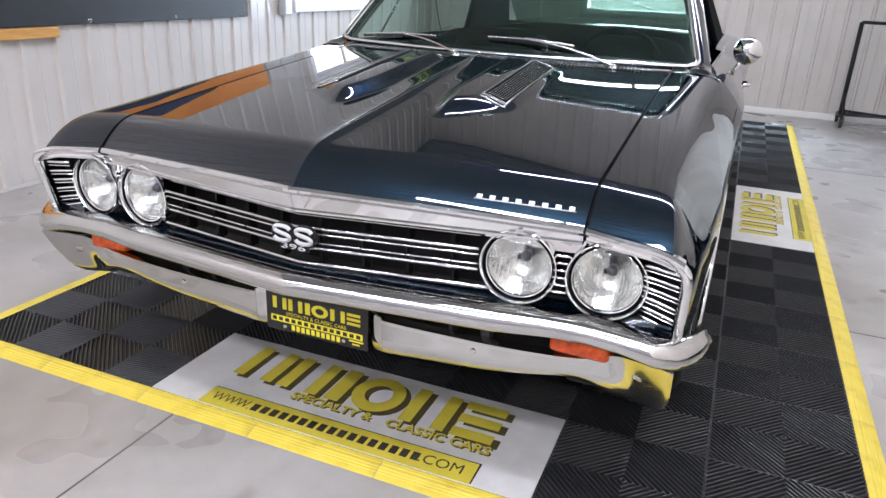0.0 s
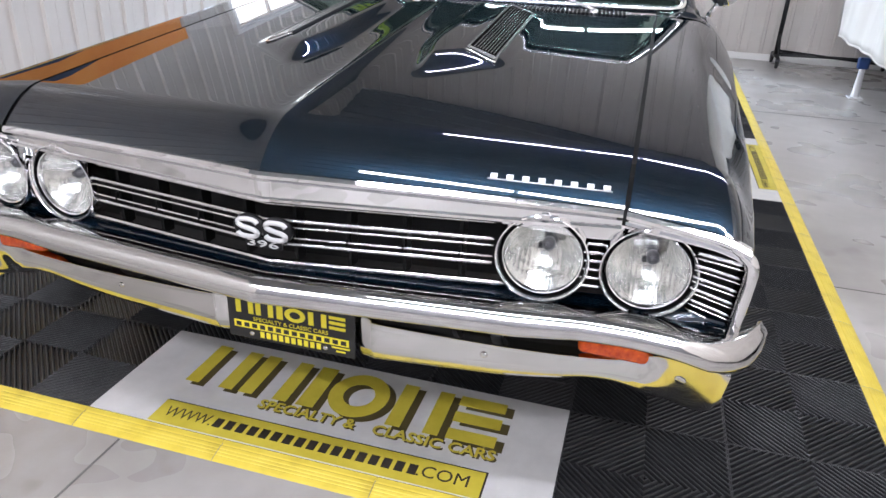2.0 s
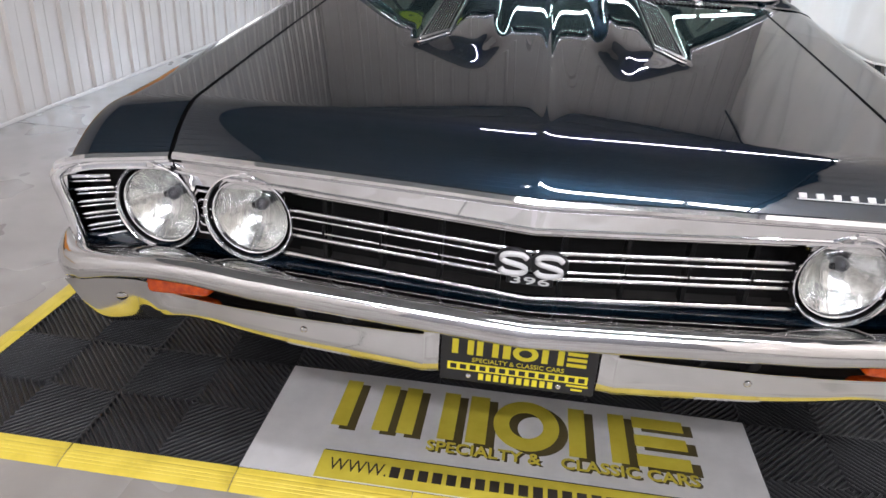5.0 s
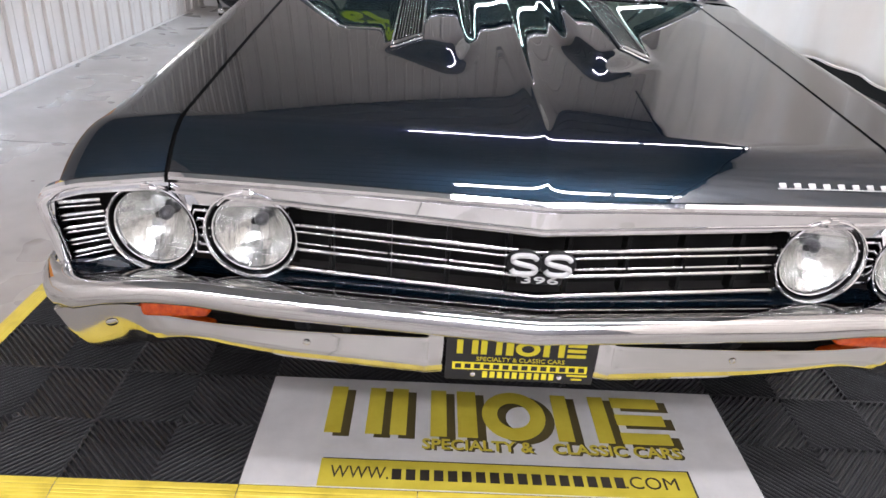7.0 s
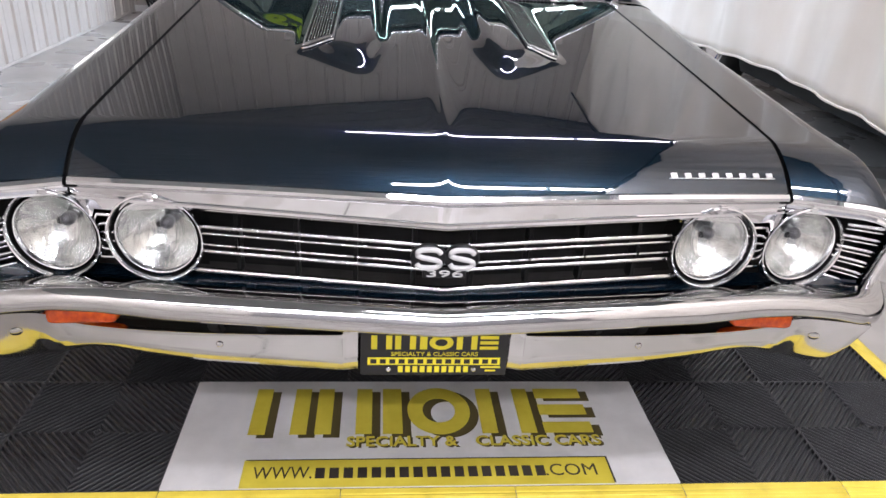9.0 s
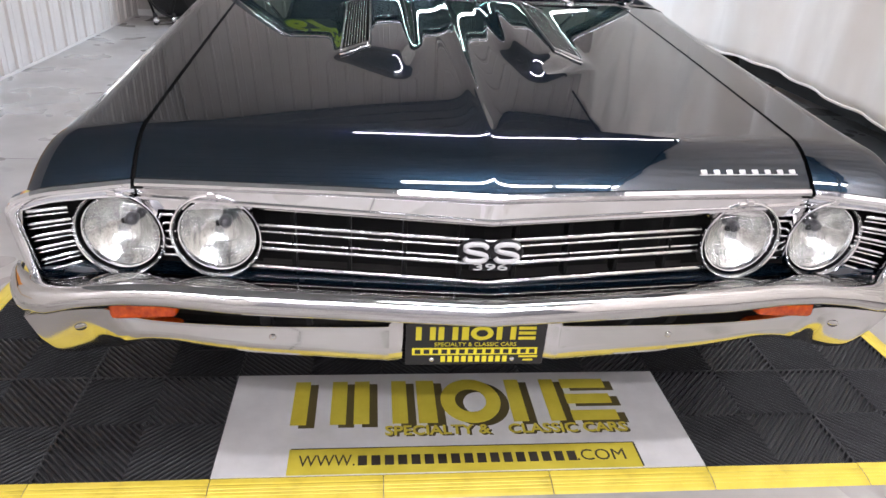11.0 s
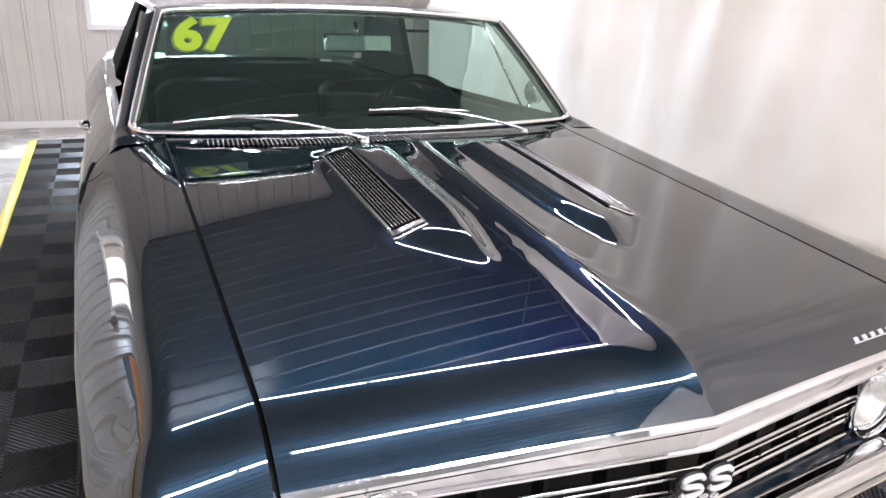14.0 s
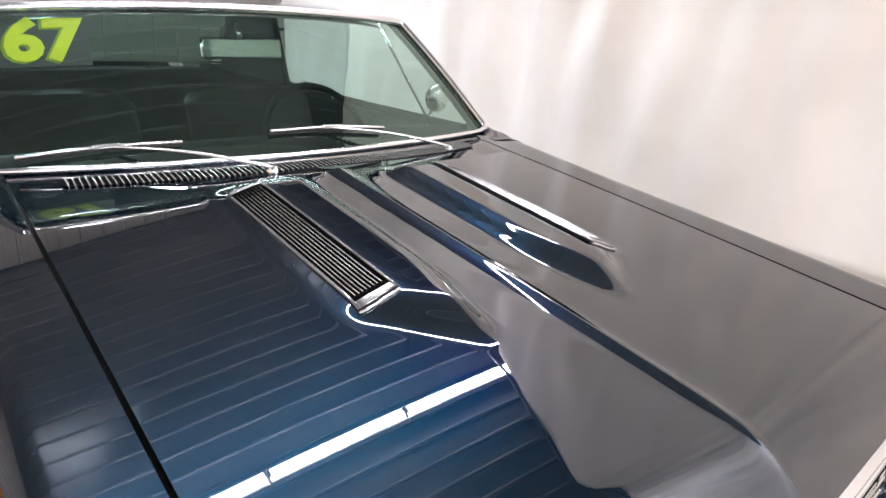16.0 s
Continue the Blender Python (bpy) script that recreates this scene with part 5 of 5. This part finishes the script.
for qx in (0, 1):
    for qy in (0, 1):
        x0, y0, q = qx * T / 2, qy * T / 2, T / 2
        sgn = 1 if (qx + qy) % 2 else -1
        n = int(2 * q / pitch)
        for i in range(n):
            c0 = (i + 0.5) * 2 * q / n
            ends = []
            for edge_c in (c0 - half_w, c0 + half_w):
                if edge_c <= q:
                    p, r = (edge_c, 0.0), (0.0, edge_c)
                else:
                    p, r = (q, edge_c - q), (edge_c - q, q)
                p, r = (max(min(p[0], q), 0), max(min(p[1], q), 0)), (max(min(r[0], q), 0), max(min(r[1], q), 0))
                if sgn < 0:
                    pass
                else:
                    p, r = (q - p[0], p[1]), (q - r[0], r[1])
                ends.append(((x0 + p[0], y0 + p[1]), (x0 + r[0], y0 + r[1])))
            (a1, b1), (a2, b2) = ends
            prev = None
            for f, z in ((0.0, -0.0108), (0.12, -0.0022), (0.32, -0.0004), (0.5, 0.0), (0.68, -0.0004), (0.88, -0.0022), (1.0, -0.0108)):
                now = [rib.verts.new((p[0] + (q[0] - p[0]) * f, p[1] + (q[1] - p[1]) * f, z)) for p, q in ((a1, a2), (b1, b2))]
                if prev:
                    rib.faces.new([prev[0], prev[1], now[1], now[0]])
                prev = now
box(0.0008, T - 0.0008, 0.0008, T - 0.0008, -0.012, -0.0108, bm=rib)
for a in ((0.0008, 0.0034, 0, T), (T - 0.0034, T - 0.0008, 0, T)):
    box(a[0], a[1], 0.0008, T - 0.0008, -0.0108, -0.0008, bm=rib)
    box(0.004, T - 0.004, a[0], a[1], -0.0108, -0.0008, bm=rib)
bmesh.ops.recalc_face_normals(rib, faces=rib.faces[:])
tile_me = bpy.data.meshes.new("tile")
rib.to_mesh(tile_me)
rib.free()
tile_me.materials.append(tile_black)
for i in range(-3, 4):
    for j in range(16):
        o = new("tile", tile_me)
        o.parent = mat_ob
        o.location = (TX + i * T - T / 2, TY + j * T, 0)

# yellow edge ramps, one for each tile
rp = bmesh.new()
prof = [(0.0, -0.012), (0.0, 0.0), (0.014, 0.0), (0.018, -0.0014), (0.022, 0.0), (0.029, -0.0010), (0.0305, -0.0024), (0.032, -0.0016), (0.038, -0.0030), (0.0395, -0.0044), (0.041, -0.0036), (0.047, -0.0050), (0.0485, -0.0064), (0.050, -0.0056), (0.060, -0.0085), (0.066, -0.0115)]
grid([[(x, -d, z) for d, z in prof] for x in (0.001, T - 0.001)], bm=rp)
ramp_me = bpy.data.meshes.new("edge_ramp")
bmesh.ops.recalc_face_normals(rp, faces=rp.faces[:])
rp.to_mesh(ramp_me)
rp.free()
ramp_me.materials.append(ramp_yellow)
for i in range(-3, 4):
    o = new("edge_ramp", ramp_me)
    o.parent = mat_ob
    o.location = (TX + i * T - T / 2, TY, 0)
for j in range(16):
    for s in (-1, 1):
        o = new("edge_ramp", ramp_me)
        o.parent = mat_ob
        o.matrix_basis = pose(TX + s * 3.5 * T, TY + (j if s > 0 else j + 1) * T, 0, 0, 0, 90 if s > 0 else -90)
for s in (-1, 1):
    cn = slab([(0, 0), (s * 0.066, 0), (s * 0.060, -0.05), (s * 0.05, -0.060), (0, -0.066)], -0.012, -0.006, bevel=0.003)
    o = part("edge_corner", cn, ramp_yellow, mat_ob)
    o.location = (TX + s * 3.5 * T, TY, 0)


def floor_sign(m, group="mat signs"):
    """A printed panel three tiles wide, lying on the mat."""
    ob = thing("mat_sign", "white printed sign panel with yellow and black emblem blocks", "sign", group)
    part("panel", box(-0.6, 0.6, 0.002, 0.398, -0.002, 0.0016, 0.0006), sign_white, ob)
    block_logo(ob, pose(0.0, 0.272, 0.0016), 0.875, 0.182, sign_yellow, 0.0012, sign_shadow, 0.0)
    for words, x, w in (("SPECIALTY &", -0.058, 0.275), ("CLASSIC CARS", 0.287, 0.32)):
        letters("text_shadow", words, 0.05, sign_shadow, ob, pose(x + 0.006, 0.148, 0.0017), 0.0003, w, bold=0.0015)
        letters("text", words, 0.05, sign_yellow, ob, pose(x, 0.152, 0.0025), 0.0003, w, bold=0.0012)
    part("band_edge", box(-0.425, 0.445, 0.006, 0.094, 0.0012, 0.0020), sign_black, ob)
    part("band", box(-0.428, 0.440, 0.003, 0.090, 0.0014, 0.0026), sign_yellow, ob)
    letters("web_start", "WWW.", 0.055, sign_black, ob, pose(-0.335, 0.047, 0.0028), 0.0003, 0.135)
    letters("web_end", ".COM", 0.055, sign_black, ob, pose(0.345, 0.047, 0.0028), 0.0003, 0.125)
    for i in range(17):
        x = -0.250 + i * 0.0325
        part("print_bar", box(x - 0.011, x + 0.011, 0.030, 0.064, 0.0024, 0.0030), sign_black, ob)
    ob.matrix_basis = m
    return ob


sign = floor_sign(pose(TX, TY, 0.0004))
copy_thing(sign, pose(TX + 3.5 * T, TY + 7.5 * T, 0.0004, 0, 0, 90))


# ---------------------------------------------------------------- things round the car
# cream drape hung along the bay
def drape_top(y):
    """Height of the sagging rail."""
    return lerp_table([(-4.3, 4.16), (0.8, 4.12), (1.6, 3.84), (2.4, 3.52), (3.5, 3.40), (4.3, 3.48), (6.2, 3.52)], y)


def drape_point(s, v):
    """s along the hall, v from top 0 to bottom 1."""
    y = s
    fold = 0.050 * math.sin(3.1 * y + 0.9 * math.sin(1.7 * y)) + 0.004 * math.sin(11.0 * y + 1.7 * v + 2 * math.sin(2.3 * y)) + 0.11 * noise.noise(Vector((y * 1.3 + 0.5 * v, v * 1.1, 3.1))) + 0.10 * noise.noise(Vector((y * 3.6 - 2.2 * v, v * 2.8, 7.1))) + 0.022 * (0.5 - abs(noise.noise(Vector((y * 2.2 + 2.6 * v, v * 2.0 - 0.7 * y, 9.4))))) + 0.02 * noise.noise(Vector((y * 9.0 + 1.5 * v, v * 5.0, 1.7)))
    x = 2.26 + fold * (0.45 + 0.55 * smooth01(0.0, 0.35, v) - 0.65 * v * v) + 0.03 * v
    top = drape_top(y)
    zb = lerp_table([(-4.2, 0.31), (0.9, 0.320), (1.25, 0.325), (1.86, 0.345), (2.5, 0.385), (3.3, 0.392), (4.2, 0.36), (6.1, 0.40)], y) + 0.006 * math.sin(4.1 * y) + 0.004 * math.sin(13.0 * y)
    return (x, y, top + (zb - top) * v)


dr = [[drape_point(s, v) for v in spans(0, 1, 48)] for s in spans(-4.2, 6.1, 270)]
drape = part("cloth_drape", grid(dr), cloth, None, "cream cloth drape hanging in soft folds along the bay", smooth=True)
tagged(drape, category="curtain")
md = drape.modifiers.new("thickness", "SOLIDIFY")
md.thickness = 0.003
rail_ob = thing("curtain_rail", "thin steel rail carrying the drape below the ceiling", "rail")
part("rail", tube([(2.22, y, drape_top(y) + 0.005) for y in spans(-4.3, 6.2, 30)], 0.012, 8), grey_metal, rail_ob, smooth=True)
for y in spans(-4.2, 6.1, 4):
    part("hanger", tube([(2.22, y, drape_top(y) + 0.005), (2.22, y, ZC)], 0.002, 6), grey_metal, rail_ob)

# hem sewn along the foot of the drape
hem = [drape_point(q, 1.0) for q in spans(-4.2, 6.1, 270)]
part("hem", tube([(x, y, z + 0.004) for x, y, z in hem], 0.006, 6, flat=1.6), cloth, drape, "rolled seam along the lower edge", smooth=True)

# a dark vehicle parked behind the drape, seen below the cloth
pk = thing("parked_car", "black car standing behind the drape with dark tyres", "car")
secs = []
for y in spans(-0.6, 5.3, 42):
    e = min(1.0, (y + 0.6) / 0.35, (5.3 - y) / 0.35)
    e = math.sqrt(max(1 - (1 - e) ** 2, 0.04))
    zl = 0.20 if y < 4.1 else 0.52
    for yc in (0.75, 4.62):
        if abs(y - yc) < 0.40:
            zl = max(zl, 0.34 + math.sqrt(0.16 - (y - yc) ** 2) * 0.95)
    zr = lerp_table([(-0.6, 0.72), (0.9, 0.86), (1.6, 1.25), (3.2, 1.28), (4.0, 0.92), (5.1, 0.80)], y)
    ring = [(2.62, zl), (2.56, 0.45 if zl < 0.45 else zl), (2.54, max(0.60, zl)), (2.60, max(0.78, zl)), (2.78, zr * 0.99), (3.4, zr + 0.03), (4.02, zr * 0.99), (4.20, max(0.78, zl)), (4.26, max(0.60, zl)), (4.24, 0.45 if zl < 0.45 else zl), (4.18, zl)]
    secs.append([(3.4 + (x - 3.4) * (0.75 + 0.25 * e), y, 0.55 + (z - 0.55) * (0.55 + 0.45 * e)) for x, z in ring])
part("body", grid(secs), vehicle_black, pk, "glossy black bodywork", smooth=True, angle=50)
part("underside", box(2.70, 4.10, -0.4, 4.0, 0.20, 0.30, 0.02), rubber, pk)
for y in (0.75, 4.62):
    for x, sgn in ((2.74, -1), (4.06, 1)):
        m = pose(x, y, 0.328, 0, 90 * sgn, 0)
        part("tyre", revolve([(0.20, -0.10), (0.29, -0.11), (0.33, -0.08), (0.34, -0.04), (0.34, 0.04), (0.33, 0.08), (0.29, 0.11), (0.21, 0.10)], 48, m), rubber, pk, smooth=True)
        part("rim", revolve([(0.215, 0.10), (0.20, 0.105), (0.19, 0.08), (0.10, 0.05), (0.05, 0.07), (0.0, 0.072)], 40, m), chrome, pk, "pale metal rim", smooth=True, angle=40)

# rolling rack
rack = thing("rolling_rack", "black steel rolling rack on castors by the back wall", "rack", at=(0, 0, -0.012))
part("rail", tube([(1.90, 6.80, 1.0), (2.95, 6.80, 1.0)], 0.016, 10), fan_black, rack, smooth=True)
part("rail", tube([(1.90, 6.80, 0.12), (2.95, 6.80, 0.12)], 0.014, 10), fan_black, rack, smooth=True)
for x in (1.90, 2.95):
    part("post", tube([(x, 6.80, 0.10), (x, 6.80, 1.0)], 0.021, 10), fan_black, rack, smooth=True)
    part("foot", tube([(x, 6.58, 0.10), (x, 7.0, 0.10)], 0.016, 10), fan_black, rack, smooth=True)
    for y in (6.60, 6.98):
        part("castor", revolve([(0.0, -0.013), (0.03, -0.013), (0.034, -0.008), (0.034, 0.008), (0.03, 0.013), (0.0, 0.013)], 18, pose(x, y, 0.035, 0, 90, 0)), rubber, rack, smooth=True, angle=40)
        part("fork", box(x - 0.02, x + 0.02, y - 0.012, y + 0.012, 0.05, 0.10, 0.004), grey_metal, rack)

part("cross_brace", tube([(1.92, 6.62, 0.13), (2.93, 6.96, 0.11)], 0.012, 8), fan_black, rack, smooth=True)
part("cross_brace", tube([(1.92, 6.96, 0.13), (2.93, 6.62, 0.11)], 0.012, 8), fan_black, rack, smooth=True)
part("brace", tube([(1.90, 6.80, 0.32), (1.90, 6.62, 0.11)], 0.014, 8), fan_black, rack, smooth=True)
part("brace", tube([(2.95, 6.80, 0.32), (2.95, 6.62, 0.11)], 0.014, 8), fan_black, rack, smooth=True)

# white stand with a blue head on the floor
bt = thing("white_stand", "small white stand with a blue head on the concrete", "stand", at=(2.36, 5.40, -0.012))
part("base", box(-0.055, 0.055, -0.05, 0.05, 0, 0.012, 0.004), white_plastic, bt)
part("stem", revolve([(0.035, 0.012), (0.03, 0.05), (0.024, 0.2), (0.022, 0.24)], 20), white_plastic, bt, smooth=True)
part("head", box(-0.045, 0.04, -0.03, 0.03, 0.24, 0.33, 0.012), blue_plastic, bt, "blue trigger head")


# drum fan in the corner
def drum_fan(at):
    ob = thing("drum_fan", "large black drum fan on small wheels in the corner", "fan", at=at)
    m = pose(0, 0, 0.36, 90, 0, 0)
    R = 0.318
    part("drum", revolve([(R - 0.01, -0.12), (R, -0.125), (R + 0.006, -0.11), (R, -0.09), (R, 0.09), (R + 0.006, 0.11), (R, 0.125), (R - 0.012, 0.12), (R - 0.014, -0.12)], 56, m), fan_black, ob, "black steel drum", smooth=True, angle=40)
    guard = part("guard", tube([m @ Vector((0.045 * math.cos(w), 0.045 * math.sin(w), 0.128)) for w in spans(0, 2 * math.pi, 24)], 0.003, 5, caps=False), fan_black, ob, "wire guard")
    for r in spans(0.07, R - 0.02, 9):
        g = bmesh.new()
        tube([m @ Vector((r * math.cos(w), r * math.sin(w), 0.118 + 0.012 * (1 - r / R))) for w in spans(0, 2 * math.pi, 40)], 0.0022, 5, g, caps=False)
        part("guard_ring", g, fan_black, guard)
    for k in range(10):
        w = 2 * math.pi * k / 10
        g = bmesh.new()
        tube([m @ Vector((0.05 * math.cos(w), 0.05 * math.sin(w), 0.13)), m @ Vector((R * math.cos(w), R * math.sin(w), 0.118))], 0.003, 5, g)
        part("guard_spoke", g, fan_black, guard)
    part("badge", revolve([(0.0, 0.142), (0.035, 0.141), (0.045, 0.136), (0.045, 0.12)], 24, m), white_plastic, ob, "pale round centre badge", smooth=True, angle=40)
    for k in range(3):
        w = 2 * math.pi * k / 3 + 0.5
        rows_ = []
        for r in spans(0.05, 0.31, 5):
            rows_.append([m @ Vector((r * math.cos(w + a), r * math.sin(w + a), 0.03 - 0.09 * (a + 0.45))) for a in spans(-0.45, 0.45, 6)])
        part("blade", grid(rows_, thick=0.004), fan_black, ob, "dark blade", smooth=True)
    part("rear_guard", revolve([(R - 0.015, -0.10), (0.2, -0.115), (0.0, -0.12)], 40, m), fan_black, ob, "dark rear guard", smooth=True)
    part("motor", revolve([(0.0, -0.1), (0.09, -0.09), (0.1, 0.0), (0.06, 0.03)], 24, m), fan_black, ob, smooth=True)
    for x in (-0.24, 0.24):
        part("foot", tube([(x, -0.22, 0.035), (x, 0.22, 0.035)], 0.014, 8), fan_black, ob, smooth=True)
        part("stand_arm", tube([(x, 0, 0.04), (x * 1.38, 0, 0.36)], 0.012, 8), fan_black, ob, smooth=True)
    for x in (-0.26, -0.08):
        part("wheel", revolve([(0.0, -0.02), (0.05, -0.02), (0.06, -0.01), (0.06, 0.01), (0.05, 0.02), (0.0, 0.02)], 24, pose(x, -0.20, 0.06, 0, 90, 0)), rubber, ob, smooth=True, angle=40)
        part("hub_cap", revolve([(0.0, 0.026), (0.02, 0.025), (0.028, 0.02)], 16, pose(x, -0.20, 0.06, 90, 0, 0) @ pose(0, 0, 0.04)), chrome, ob, "bright wheel cap", smooth=True)
    return ob


fan = drum_fan((-2.25, 6.72, -0.012))
fan.rotation_euler = (0, 0, radians(20))
cord = thing("power_cord", "thin black cord running up the corner from the fan", "cable", at=(0, 0, -0.012))
part("cord", tube([(-2.45, 6.85, 0.45), (-2.56, 6.95, 0.55), (-2.64, 7.0, 0.72), (-2.70, 7.02, 0.95), (-2.72, 7.03, 1.3)], 0.006, 6), rubber, cord, smooth=True)

# banner on the long wall
bn = thing("wall_banner", "long orange banner with a black border on the wall", "banner")
BX = XL + 0.022
part("border", box(BX, BX + 0.012, 0.35, 3.42, 0.865, 1.10, 0.002), banner_black, bn, "black lower border")
part("field", box(BX, BX + 0.012, 0.35, 3.42, 1.104, 1.77, 0.002), banner_orange, bn, "orange printed field")
# the printed picture as plain shapes
P = pose(BX + 0.0125, 0, 0, 90, 0, 90)
gold = [(1.15, 1.34), (1.25, 1.24), (1.6, 1.20), (2.4, 1.20), (3.05, 1.23), (3.25, 1.30), (3.20, 1.40), (2.85, 1.43), (2.55, 1.52), (2.05, 1.55), (1.65, 1.51), (1.40, 1.43), (1.2, 1.41)]
part("print", slab(gold, 0, 0.0015, m=P), banner_gold, bn, "gold printed shape")
part("print", slab([(1.60, 1.47), (1.8, 1.50), (2.05, 1.52), (2.45, 1.50), (2.75, 1.42), (3.0, 1.40), (3.06, 1.47), (2.75, 1.58), (2.2, 1.65), (1.75, 1.62), (1.58, 1.55)], 0.0016, 0.0028, m=P), banner_blue, bn, "navy printed shape")
part("print", slab([(2.35, 1.52), (2.72, 1.44), (3.0, 1.42), (3.05, 1.48), (2.7, 1.59)], 0.0030, 0.0040, m=P), banner_black, bn, "black printed shape")
for i in range(7):
    y = 0.75 + i * 0.34
    part("print_bar", slab([(y, 1.14), (y + 0.24, 1.14), (y + 0.26, 1.185), (y + 0.02, 1.185)], 0.0016, 0.0028, m=P), banner_black, bn)
for y in spans(0.45, 3.34, 4):
    part("grommet", revolve([(0.0, 0.003), (0.012, 0.003), (0.014, 0.0)], 14, pose(BX + 0.012, y, 0.885, 0, 90, 0)), chrome, bn, smooth=True)
bd = thing("wall_board", "varnished wooden board fixed below the banner", "board", at=(0, 0, 0))
part("plank", box(XL + 0.018, XL + 0.05, -0.9, 1.66, 0.80, 0.86, 0.006), orange_wood, bd)

# switch box
sb_ = thing("switch_box", "small grey electrical box on the white wall", "switch")
part("body", box(XL + 0.016, XL + 0.075, 3.86, 3.97, 0.865, 1.0, 0.008), grey_plastic, sb_)
part("cover", box(XL + 0.0752, XL + 0.082, 3.87, 3.96, 0.875, 0.99, 0.003), white_plastic, sb_)
